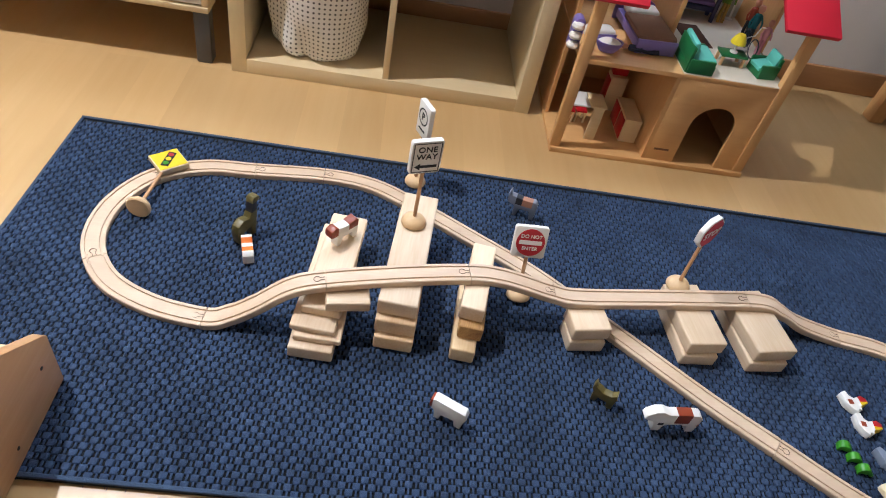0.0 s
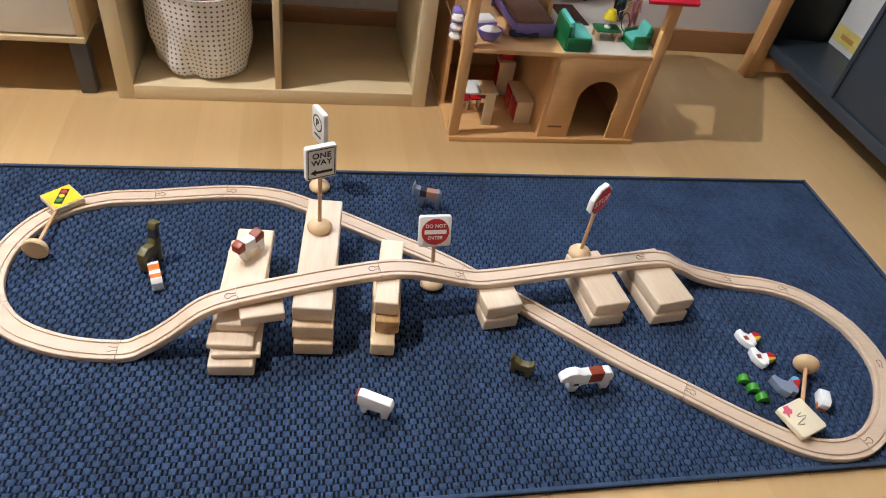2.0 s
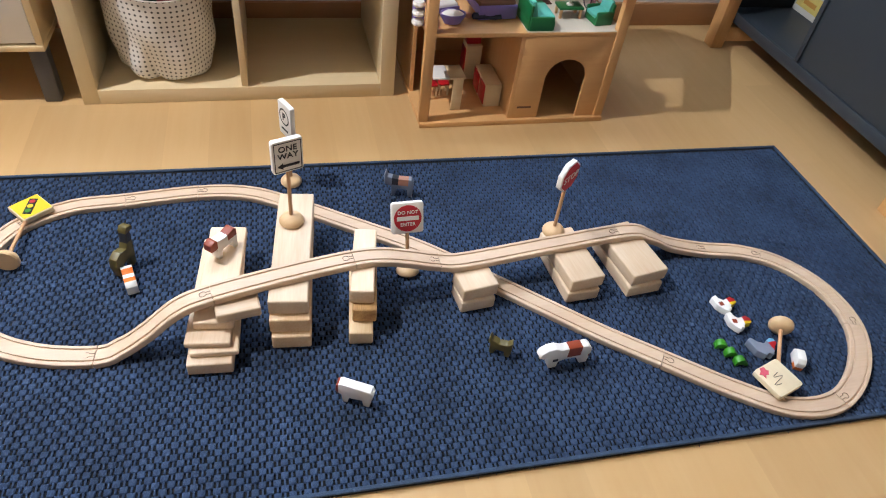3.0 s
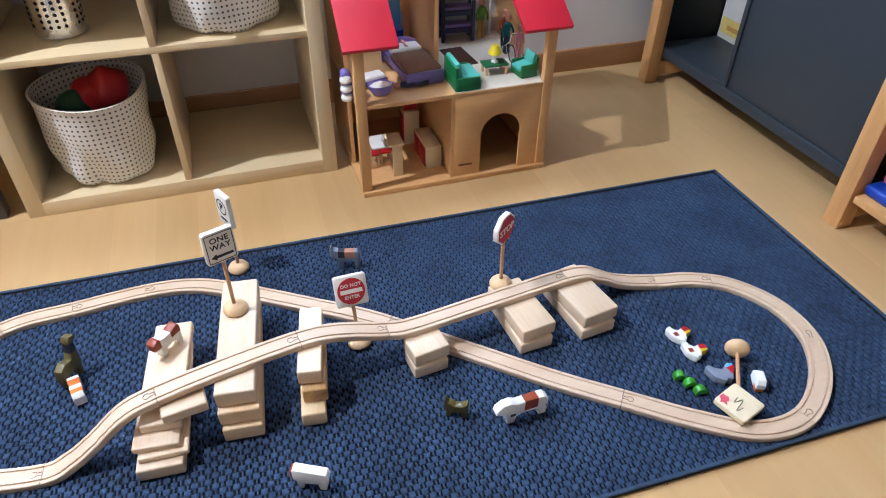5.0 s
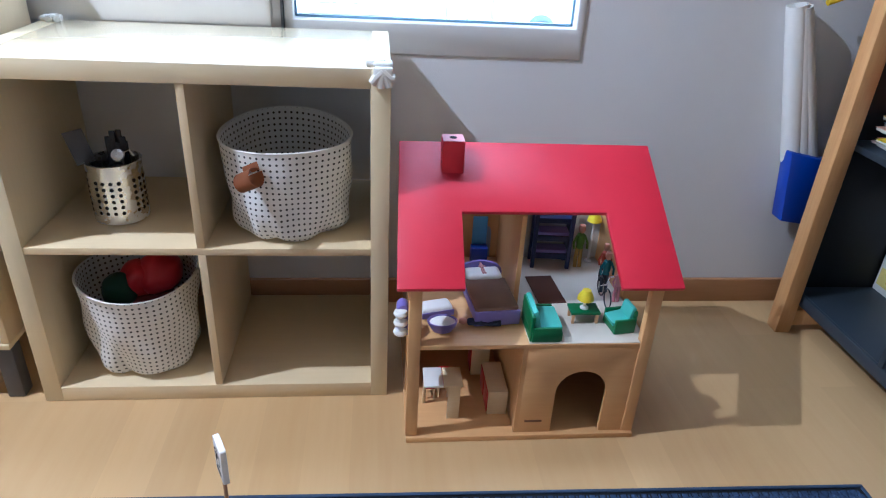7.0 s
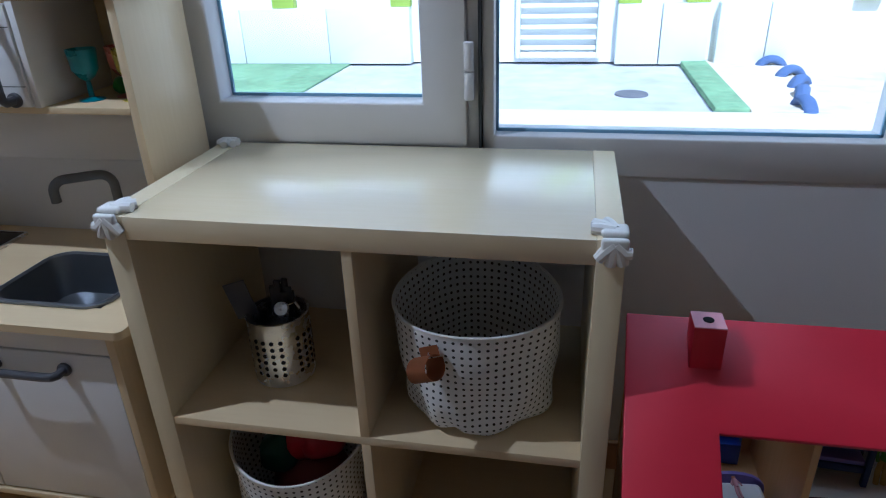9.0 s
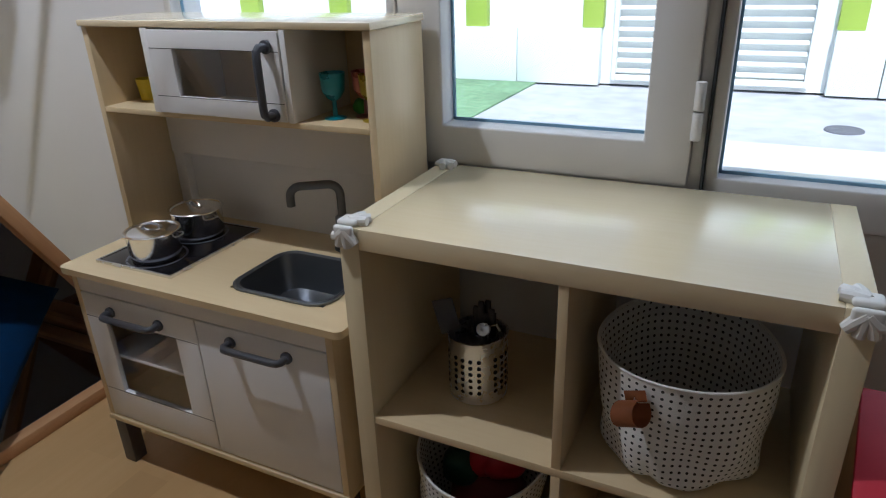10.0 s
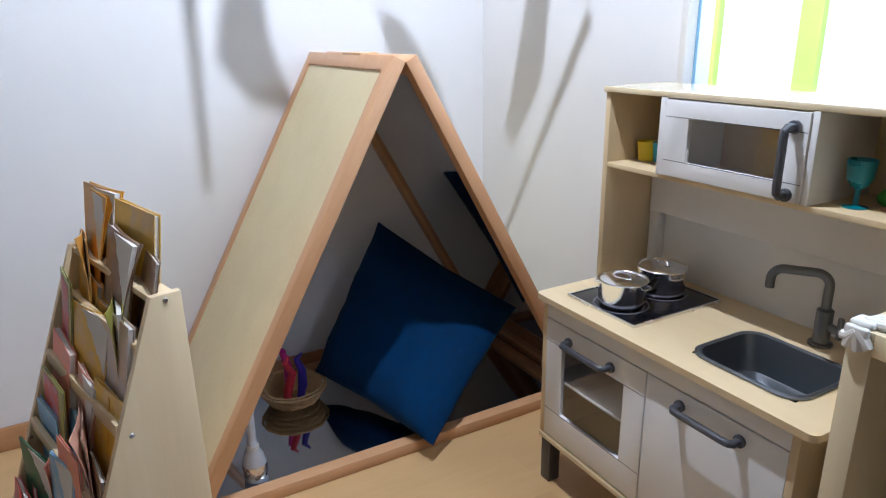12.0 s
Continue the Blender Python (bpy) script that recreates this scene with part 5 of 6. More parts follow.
for x, y in ((0.862, -0.02), (0.895, -0.015)):
    dh("toy_chair", pose(x, y, F1), "red and white toy kitchen chair", [("seat", S((-0.014, -0.014, 0.03), (0.014, 0.014, 0.035), 0.001), REDP), ("backrest", S((-0.014, 0.01, 0.035), (0.014, 0.014, 0.07), 0.001), REDP), *[("leg", S((a - 0.002, b - 0.002, 0), (a + 0.002, b + 0.002, 0.03)), PALEW) for a in (-0.011, 0.011) for b in (-0.011, 0.011)]])
dh("toy_stove", pose(0.992, 0.075, F1), "pale toy stove with red doors", [("body", S((-0.022, -0.022, 0), (0.022, 0.022, 0.1), 0.001), PALEW), ("door", S((-0.0245, -0.02, 0.01), (-0.022, 0.02, 0.09), 0.001), REDP), ("hood", S((-0.02, -0.01, 0.1), (0.02, 0.02, 0.13), 0.002), REDP)])
dh("toy_cupboard", pose(1.012, -0.035, F1), "long pale toy cupboard with red doors", [("body", S((-0.022, -0.055, 0), (0.022, 0.055, 0.065), 0.001), PALEW), ("door", S((-0.0245, -0.052, 0.006), (-0.022, -0.004, 0.06), 0.001), REDP), ("door", S((-0.0245, 0.004, 0.006), (-0.022, 0.052, 0.06), 0.001), REDP)])


def toy_doll(m, label, body, legs, h=0.1):
    """A small plain doll figure, one mesh."""
    k = h / 0.1
    bm = merge(bm_lathe([(0, 0.1), (0.006, 0.098), (0.008, 0.09), (0.006, 0.083), (0.003, 0.08), (0.0085, 0.076), (0.009, 0.06), (0.007, 0.05), (0.008, 0.045), (0.0, 0.044)], 14),
               bm_tube([(-0.004, 0, 0.046), (-0.005, 0.001, 0.02), (-0.005, -0.003, 0.0)], 0.0042, 8), bm_tube([(0.004, 0, 0.046), (0.005, 0.001, 0.02), (0.005, -0.003, 0.0)], 0.0042, 8),
               bm_tube([(-0.008, 0, 0.074), (-0.015, -0.003, 0.058), (-0.014, -0.008, 0.046)], 0.0025, 6), bm_tube([(0.008, 0, 0.074), (0.015, -0.003, 0.058), (0.014, -0.008, 0.046)], 0.0025, 6))
    for f in bm.faces:
        z = f.calc_center_median().z
        f.material_index = 1 if z < 0.046 else (2 if z > 0.081 else 0)
    bmesh.ops.scale(bm, vec=(k, k, k), verts=bm.verts)
    ob = part("toy_doll", bm, body)
    ob.data.materials.append(legs); ob.data.materials.append(SKIN)
    ob.matrix_world = m
    return tagged(ob, label, "toy doll", "dollhouse toys")


toy_doll(pose(1.236, 0.175, F2), "toy figure in a green top and yellow skirt", mat("moss_green", "5f8a2a", 0.6), mat("ochre_cloth", "b08c3a", 0.7), 0.115)
toy_doll(pose(1.278, 0.105, F2), "toy figure in a red top", mat("rust_cloth", "a8442a", 0.6), TOYDARK, 0.1)
toy_doll(pose(1.266, 0.055, F2), "toy figure in a teal coat", mat("teal_cloth", "1f6f78", 0.6), mat("slate_cloth", "33424e", 0.6), 0.105)
toy_doll(pose(1.282, 0.012, F2), "toy figure in pale pink", mat("pink_cloth", "c98a94", 0.6), mat("pink_cloth_b", "b97a86", 0.6), 0.09)
toy_doll(pose(0.982, 0.05, F2 + 0.05, -88, 0, 5), "pink toy baby lying on the bed", mat("baby_pink", "d69a9a", 0.6), mat("baby_pink_b", "d69a9a", 0.6), 0.05)
toy_doll(pose(1.0, -0.09, F2 + 0.008, -90, 0, 80), "toy figure in dark clothes lying on the upper floor", mat("navy_cloth", "232a44", 0.7), mat("navy_cloth_b", "1c2036", 0.7), 0.09)
dh("toy_bicycle", pose(1.25, 0.03, F2 + 0.03), "thin dark wire toy bicycle", [("wheel", bm_tube([(0, 0.022 * math.cos(q * 0.3307), 0.022 * math.sin(q * 0.3307)) for q in range(20)], 0.0016, 6), TOYDARK), ("frame", bm_tube([(0, 0, 0), (0, -0.03, 0.02), (0, -0.04, 0.045), (0.012, -0.04, 0.048)], 0.0016, 6), STEEL), ("wheel", bm_tube([(0, -0.05 + 0.022 * math.cos(q * 0.3307), 0.022 * math.sin(q * 0.3307) - 0.004) for q in range(20)], 0.0016, 6), TOYDARK)], "toy bicycle")
dh("toy_shelf_front", pose(0.792, -0.1, F2), "lilac and white scalloped toy shelf at the edge", [("board", bm_slab([(-0.012, 0), (0.012, 0), (0.012, 0.06)] + arc(0, 0.06, 0.012, 0, 180, 6)[1:-1] + [(-0.012, 0.06)], 0.03, 0.002, "y"), PURPLE), *[("cushion", moved(bm_lathe([(0, 0), (0.012, 0.002), (0.015, 0.008), (0.012, 0.014), (0, 0.016)], 14), pose(-0.004, -0.018, 0.004 + 0.022 * q)), TOYWHITE) for q in range(3)]])

# ---- kitchen things ----


def pot(m):
    p = thing("toy_pot", m, "shiny stainless steel toy pot with lid on the hob", "pot", "toy pots")
    part("body", bm_lathe([(0, 0), (0.046, 0), (0.05, 0.002), (0.052, 0.006), (0.0535, 0.056), (0.0545, 0.058), (0.052, 0.058), (0.0505, 0.008), (0, 0.005)], 48), POTSTEEL, p)
    lid = part("lid", bm_lathe([(0.0545, 0.0582), (0.0575, 0.0585), (0.058, 0.0605), (0.0565, 0.062), (0.052, 0.0615), (0.05, 0.0595), (0.045, 0.0615), (0.028, 0.0655), (0, 0.067)], 48), POTSTEEL, p)
    part("knob", bm_tube([(-0.02, 0, 0.0655), (-0.016, 0, 0.072), (-0.006, 0, 0.0745), (0.006, 0, 0.0745), (0.016, 0, 0.072), (0.02, 0, 0.0655)], [0.005, 0.0035, 0.003, 0.003, 0.0035, 0.005], 10), POTSTEEL, lid)
    for s in (1, -1):
        part("handle", bm_tube([(s * 0.052, -0.014, 0.047), (s * 0.06, -0.013, 0.048), (s * 0.063, 0, 0.048), (s * 0.06, 0.013, 0.048), (s * 0.052, 0.014, 0.047)], 0.0024, 8), POTSTEEL, p)
    return p


p1 = pot(pose(-0.585, 0.112, 0.5662, 0, 0, 25) @ Matrix.Scale(1.06, 4))
copy_thing(p1, pose(-0.592, 0.252, 0.5662, 0, 0, -15) @ Matrix.Scale(1.06, 4))
hobring = merge(*[bm_lathe([(0.062, 0), (0.0645, 0.0004), (0.067, 0)], 48, (x, y, 0.5661)) for x, y in ((-0.585, 0.112), (-0.592, 0.252))])
part("hob_ring", hobring, mat("hob_ring_print", "5a5c66", 0.3), bpy.data.objects["toy_kitchen"], "grey printed cooking rings")


def goblet(m, colour, label):
    g = part("toy_goblet", bm_lathe([(0, 0), (0.022, 0), (0.022, 0.003), (0.005, 0.007), (0.004, 0.035), (0.014, 0.042), (0.022, 0.055), (0.025, 0.09), (0.0235, 0.09), (0.02, 0.056), (0.011, 0.045), (0, 0.043)], 28), mat(colour[1], colour[0], 0.28, var=0.03))
    g.active_material.node_tree.nodes["Principled BSDF"].inputs["Transmission Weight"].default_value = 0.45
    g.matrix_world = m
    return tagged(g, label, "toy cup", "plastic toy cups")


goblet(pose(-0.155, 0.245, 0.8782), ("2f9fb0", "teal_plastic"), "translucent teal plastic toy goblet on the kitchen shelf")
goblet(pose(-0.105, 0.28, 0.8782), ("c9786a", "pink_plastic"), "pink plastic toy goblet on the kitchen shelf")
goblet(pose(-0.07, 0.25, 0.8782), ("c9b52a", "yellow_plastic"), "yellow plastic toy goblet on the kitchen shelf")
for x, y, c, nm in ((-0.705, 0.285, YEL, "yellow"), (-0.668, 0.3, mat("blue_cup_plastic", "3a9fc0", 0.35), "blue")):
    c_ = part("toy_cup", bm_lathe([(0, 0), (0.02, 0), (0.026, 0.05), (0.0245, 0.05), (0.0185, 0.004), (0, 0.004)], 24), c)
    c_.matrix_world = pose(x, y, 0.8782)
    tagged(c_, f"small {nm} plastic toy cup on the kitchen shelf", "toy cup", "plastic toy cups")
lime = lump("toy_lime", pose(-0.13, 0.3, 0.895), 0.017, GREEN, "small green toy fruit on the kitchen shelf", 2.0)

# ---- things in the tent ----


def cushion():
    n = 28
    bm = bmesh.new()
    top, bot = [], []
    half = 0.295
    for sgn, store in ((1, top), (-1, bot)):
        for j in range(n + 1):
            row = []
            for i in range(n + 1):
                u, v = i / n * 2 - 1, j / n * 2 - 1
                puff = (max(0, 1 - u ** 4) * max(0, 1 - v ** 4)) ** 0.55
                pinch = 1 - 0.05 * (1 - abs(u * v)) * (abs(u) ** 6 + abs(v) ** 6)
                wr = 0.012 * noise.noise(Vector((u * 2.2, v * 2.2, sgn * 2))) + 0.006 * noise.noise(Vector((u * 9, v * 9, sgn)))
                row.append(bm.verts.new((u * half * pinch, v * half * pinch, sgn * (0.004 + 0.068 * puff) + wr * (0.35 + puff))))
            store.append(row)
    for store, fl in ((top, False), (bot, True)):
        for j in range(n):
            for i in range(n):
                q = (store[j][i], store[j][i + 1], store[j + 1][i + 1], store[j + 1][i])
                bm.faces.new(q[::-1] if fl else q)
    edge = [(0, i) for i in range(n)] + [(j, n) for j in range(n)] + [(n, n - i) for i in range(n)] + [(n - j, 0) for j in range(n)]
    for a, b in zip(edge, edge[1:] + edge[:1]):
        bm.faces.new((top[b[0]][b[1]], top[a[0]][a[1]], bot[a[0]][a[1]], bot[b[0]][b[1]]))
    bmesh.ops.recalc_face_normals(bm, faces=bm.faces)
    ob = part("floor_cushion", bm, NAVY)
    low, left, top_c, right = Vector((-0.96, -0.218, 0.06)), Vector((-1.514, -0.379, 0.085)), Vector((-1.623, -0.067, 0.551)), Vector((-1.172, 0.22, 0.318))
    out = (left - low).cross(top_c - left).normalized()
    mid = (low + left + top_c + right) / 4
    for v in ob.data.vertices:
        a, b = 0.5 + v.co.x / half / 2, 0.5 + v.co.y / half / 2
        flat_pos = low * (1 - a) * (1 - b) + left * a * (1 - b) + top_c * a * b + right * (1 - a) * b
        v.co = flat_pos - mid + out * v.co.z
    ob.location = mid
    return tagged(ob, "large dark teal-blue velvet cushion propped up in the tent", "cushion")


cushion()
WICK = mat("wicker", "b58f5e", 0.7, var=0.25, scale=120, bump=0.8, bump_scale=160)
bk = thing("wicker_basket", pose(-1.47, -0.475, 0.0236), "small round wicker basket with pink and purple ribbons", "basket")
part("bowl", bm_lathe([(0, 0), (0.06, 0), (0.085, 0.03), (0.098, 0.06), (0.102, 0.062), (0.098, 0.066), (0.09, 0.06), (0.078, 0.032), (0.055, 0.008), (0, 0.006)], 40), WICK, bk)
for q in range(4):
    rr = 0.07 + 0.009 * q
    part("woven_band", bm_tube([((rr + 0.012 + 0.0015 * math.sin(14 * t)) * math.cos(t), (rr + 0.012 + 0.0015 * math.sin(14 * t)) * math.sin(t), 0.015 + 0.014 * q) for t in [2 * math.pi * i / 60 for i in range(61)]], 0.0045, 6), WICK, bk)
for q, (x, y, c, nm) in enumerate(((-0.03, -0.01, ("b5207a", "pink_ribbon"), "pink"), (0.01, 0.02, ("33208a", "violet_ribbon"), "violet"), (0.02, -0.03, ("c02a3a", "red_ribbon"), "red"))):
    rb = part("ribbon_toy", bm_tube([(0, 0, 0), (0.01, 0.004, 0.05), (-0.012 + 0.02 * q, 0.01, 0.1), (0.004, -0.01, 0.15 + 0.02 * (q == 0)), (0.02, 0, 0.17)], [0.012, 0.016, 0.014, 0.01, 0.003], 10), mat(c[1], c[0], 0.5, var=0.1))
    rb.matrix_world = pose(-1.47 + x, -0.475 + y, 0.035, 0, 0, 40 * q)
    tagged(rb, f"{nm} ribbon toy standing in the wicker basket", "toy")
rs = thing("sensory_bottle", pose(-1.125, -0.69, 0.0236), "clear plastic shaker bottle with a silver lower end", "toy bottle")
part("bottle", bm_lathe([(0, 0), (0.03, 0), (0.033, 0.01), (0.033, 0.05), (0.026, 0.08), (0.015, 0.1), (0.012, 0.13), (0.013, 0.2), (0.017, 0.28), (0.016, 0.3), (0, 0.302)], 24), mat("frosted_plastic", "bfc2c8", 0.25, var=0.04), rs)
part("foil_band", bm_lathe([(0.0335, 0.012), (0.0345, 0.02), (0.0345, 0.045), (0.0335, 0.05)], 24), STEEL, rs, "shiny foil band")
part("cap", bm_lathe([(0, 0.09), (0.017, 0.09), (0.0175, 0.105), (0.014, 0.11), (0, 0.11)], 20), RUBBER, rs)

# ---- book displays ----
BCOL = ["d69c2a", "a8a444", "e0846e", "8a6a4a", "e6bc3c", "2a7a52", "86bce6", "c4b6a6", "c8403a", "5c5e74", "ecdcc0", "a8978a", "e0a838", "2f6b4c", "c8bab2", "f0ece4", "dcab90", "b8aea6"]


def cover_print(name, base, accent, seed):
    """A printed cover: soft patches of a second colour over the ground colour, slightly glossy."""
    m = mat(name, base, 0.38, var=0.12, scale=90)
    nt = m.node_tree
    b = nt.nodes["Principled BSDF"]
    tc = nt.nodes.new("ShaderNodeTexCoord")
    sh = nt.nodes.new("ShaderNodeVectorMath"); sh.operation = "ADD"; sh.inputs[1].default_value = (seed * 1.7, seed * 0.9, seed * 2.3)
    ns = nt.nodes.new("ShaderNodeTexNoise"); ns.inputs["Scale"].default_value, ns.inputs["Detail"].default_value = 16, 3
    nt.links.new(tc.outputs["Object"], sh.inputs[0]); nt.links.new(sh.outputs[0], ns.inputs[0])
    step = nt.nodes.new("ShaderNodeMapRange"); step.inputs["From Min"].default_value, step.inputs["From Max"].default_value = 0.5, 0.62
    step.inputs["To Max"].default_value = 0.3
    nt.links.new(ns.outputs[0], step.inputs[0])
    mx = nt.nodes.new("ShaderNodeMix"); mx.data_type = "RGBA"
    mx.inputs[7].default_value = rgb(accent)
    nt.links.new(b.inputs["Base Color"].links[0].from_socket, mx.inputs[6])
    nt.links.new(step.outputs[0], mx.inputs[0]); nt.links.new(mx.outputs[2], b.inputs["Base Color"])
    return m


BMATS = [cover_print(f"book_cover_{i}", c, BCOL[(i * 7 + 4) % len(BCOL)], i) for i, c in enumerate(BCOL)]


def bm_sheet(w, h, t, y, bow, curl, x0=0.0):
    """An upright sheet of card, bowed over its height, one top corner curled."""
    nx, nz = 5, 7
    bm = bmesh.new()
    g = []
    for dy in (y, y + t):
        rows = []
        for j in range(nz + 1):
            v = j / nz
            rows.append([bm.verts.new((x0 + (i / nx - 0.5) * w, dy + bow * v * v + curl * max(0, i / nx + v - 1.0) ** 2, h * v)) for i in range(nx + 1)])
        g.append(rows)
    for k, rows in enumerate(g):
        for j in range(nz):
            for i in range(nx):
                q = (rows[j][i], rows[j][i + 1], rows[j + 1][i + 1], rows[j + 1][i])
                bm.faces.new(q if k == 0 else q[::-1])
    rim = [(0, i) for i in range(nx)] + [(j, nx) for j in range(nz)] + [(nz, nx - i) for i in range(nx)] + [(nz - j, 0) for j in range(nz)]
    for a, b in zip(rim, rim[1:] + rim[:1]):
        bm.faces.new((g[0][b[0]][b[1]], g[0][a[0]][a[1]], g[1][a[0]][a[1]], g[1][b[0]][b[1]]))
    return bm


def book(m, w, h, t, ci, label, bow=0.0, curl=0.0):
    """A picture book standing on its lower edge, cover facing -y."""
    b = thing("picture_book", m, label, "book", "picture books on display")
    c = part("cover", merge(bm_sheet(w, h, 0.0014, -t / 2, bow, curl), bm_sheet(w, h, 0.0014, t / 2 - 0.0014, bow, curl * 0.4)), BMATS[ci % len(BMATS)], b)
    part("page_block", bm_sheet(w - 0.005, h - 0.005, t - 0.0032, -t / 2 + 0.0016, bow, curl * 0.4, -0.002), PAPER, b)
    part("cover_picture", bm_sheet(w * 0.7, h * 0.94, 0.0004, -t / 2 - 0.0008, bow * 0.9, 0.0, -w * 0.04), BMATS[(ci * 5 + 3) % len(BMATS)], c) if ci % 4 == 1 and not curl else None
    return b


def book_display():
    x1, x0, yb, yf, H = 0.0, -0.47, 0.0, -0.325, 0.765
    base = pose(-0.70, -0.855, 0, 0, 0, 15)
    d = thing("book_display", base, "tiered birch plywood book display full of picture books", "book display")
    prof = [(yf, 0), (yb, 0), (yb, H), (yb - 0.055, H), (yf, 0.06)]
    for x in (x0, x1 - 0.016):
        sp = part("side_panel", moved(bm_slab(prof, 0.016, 0.0015, "x"), Matrix.Translation((x + 0.008, 0, 0))), BIRCHZ, d)
        for y, z in ((yb - 0.03, H - 0.012), (-0.125, 0.52), (-0.21, 0.345), (-0.05, 0.3), (-0.17, 0.13)):
            part("bolt", moved(bm_lathe([(0, 0.0016), (0.004, 0.0014), (0.0052, 0), (0, -0.002)], 14), pose(x + 0.0165, y, z, 0, 90, 0)), STEEL, sp)
    part("back_board", bm_span((x0 + 0.016, yb - 0.008, 0.03), (x1 - 0.016, yb - 0.001, H - 0.01)), BIRCHZ, d)
    part("top_rail", bm_span((x0 + 0.016, yb - 0.05, H - 0.02), (x1 - 0.016, yb - 0.008, H - 0.006), 0.001), BIRCH, d)
    rnd = random.Random(11)
    for k, z in enumerate((0.06, 0.21, 0.36, 0.51, 0.65)):
        y = yb - 0.055 - (H - z) * 0.384 + 0.02
        part("tier_floor", bm_span((x0 + 0.016, y, z), (x1 - 0.016, min(y + 0.06, yb - 0.009), z + 0.01), 0.001), BIRCH, d)
        part("tier_lip", bm_span((x0 + 0.016, y - 0.012, z), (x1 - 0.016, y, z + 0.032), 0.001), BIRCH, d)
        tones = ([7, 0, 16, 4, 9, 0, 3, 12], [12, 14, 4, 0, 3, 2, 1], [4, 1, 2, 2, 16, 4, 15, 0], [5, 3, 10, 6, 2, 13, 9, 6], [10, 5, 8, 15, 8, 13, 5])[4 - k]
        for row in range(3):
            x = x0 + 0.02 + 0.015 * rnd.random()
            q = 0
            while x < x1 - 0.14:
                w = rnd.uniform(0.12, 0.21); h = rnd.uniform(0.12, 0.21) + 0.025 * row + (0.01 if k == 4 else 0.0)
                w = min(w, x1 - 0.02 - x)
                t = rnd.uniform(0.004, 0.015)
                ci = tones[rnd.randrange(len(tones))]
                m = base @ Matrix.Translation((x + w / 2, y + 0.012 + 0.019 * row, z + 0.0105)) @ pose(0, 0, 0, -5 - rnd.uniform(0, 8), rnd.uniform(-6, 5), rnd.uniform(-12, 3))
                book(m, w, h, t, ci, "picture book with a worn cover, standing in the display", rnd.uniform(-0.006, 0.006), rnd.choice((0, 0, 0, 0, -0.03, 0.03)))
                x += w + rnd.uniform(-0.004, 0.01) + 0.006
                q += 1
    return d


book_display()


def book_box():
    """A low book box with sloping sides by the rug's corner."""
    x1, x0, yf = -0.033, -0.46, -0.931
    b = thing("book_box", pose(0, 0, RUGZ), "low pale wooden book box with sloping sides", "book box")
    prof = [(yf, 0), (yf, 0.104), (yf - 0.008, 0.113), (yf - 0.085, 0.176), (yf - 0.26, 0.27), (yf - 0.4, 0.27), (yf - 0.4, 0)]
    # sides in browner beech than the boards: their shade is put into the colour
    for x in (x0, x1 - 0.018):
        sp = part("side_panel", moved(bm_slab(prof[::-1], 0.018, 0.002, "x"), Matrix.Translation((x + 0.009, 0, 0))), BEECHY, b)
        for y, z in ((yf - 0.035, 0.075), (yf - 0.13, 0.03), (yf - 0.15, 0.12)):
            part("screw_hole", moved(bm_cyl(0.003, 0.003, 0.0006, (0, 0, 0), 12), pose(x + 0.0183, y, z, 0, 90, 0)), INK, sp)
    part("floor_board", bm_span((x0 + 0.018, yf - 0.39, 0.01), (x1 - 0.018, yf - 0.01, 0.02)), BIRCH, b)
    part("front_rail", bm_span((x0 + 0.018, yf - 0.06, 0.085), (x1 - 0.018, yf - 0.04, 0.132), 0.002), BIRCH, b)
    part("front_rail", bm_span((x0 + 0.018, yf - 0.02, 0.01), (x1 - 0.018, yf - 0.004, 0.05), 0.002), BIRCH, b)
    part("back_board", bm_span((x0 + 0.018, yf - 0.4, 0.02), (x1 - 0.018, yf - 0.385, 0.26)), BIRCH, b)
    return b


book_box()
ob_ = book(pose(-0.145, -1.03, RUGZ + 0.0205, 14, 0, 182), 0.16, 0.24, 0.014, 12, "orange picture book leaning in the book box")
mt = part("floor_mat", bm_span((-0.55, -1.75, 0), (0.03, -1.118, 0.007), 0.003), mat("navy_mat", "1d2b44", 0.95, var=0.25, scale=80, bump=0.8, bump_scale=220))
tagged(mt, "dark navy floor mat beside the rug", "mat")

# ---- cabinet contents ----
bx = thing("cardboard_box", pose(2.19, 0.2, 0.1125), "white cardboard game box with a yellow label, upright in the cabinet", "box")
part("carton", bm_span((-0.018, -0.1, 0), (0.018, 0.1, 0.35), 0.002), PAPER, bx)
part("label_panel", bm_span((-0.0186, -0.08, 0.02), (-0.018, 0.092, 0.072)), mat("faded_yellow_label", "ddca72", 0.6, var=0.15, scale=60), bx, "yellow printed label")
part("label_mark", bm_span((-0.0192, 0.0, 0.035), (-0.0186, 0.06, 0.05)), mat("faded_orange_print", "c9923c", 0.6), bx)
part("label_mark", bm_span((-0.0192, -0.07, 0.03), (-0.0186, -0.035, 0.06)), PURPLE, bx)
rnd = random.Random(4)
zz = 0.5535
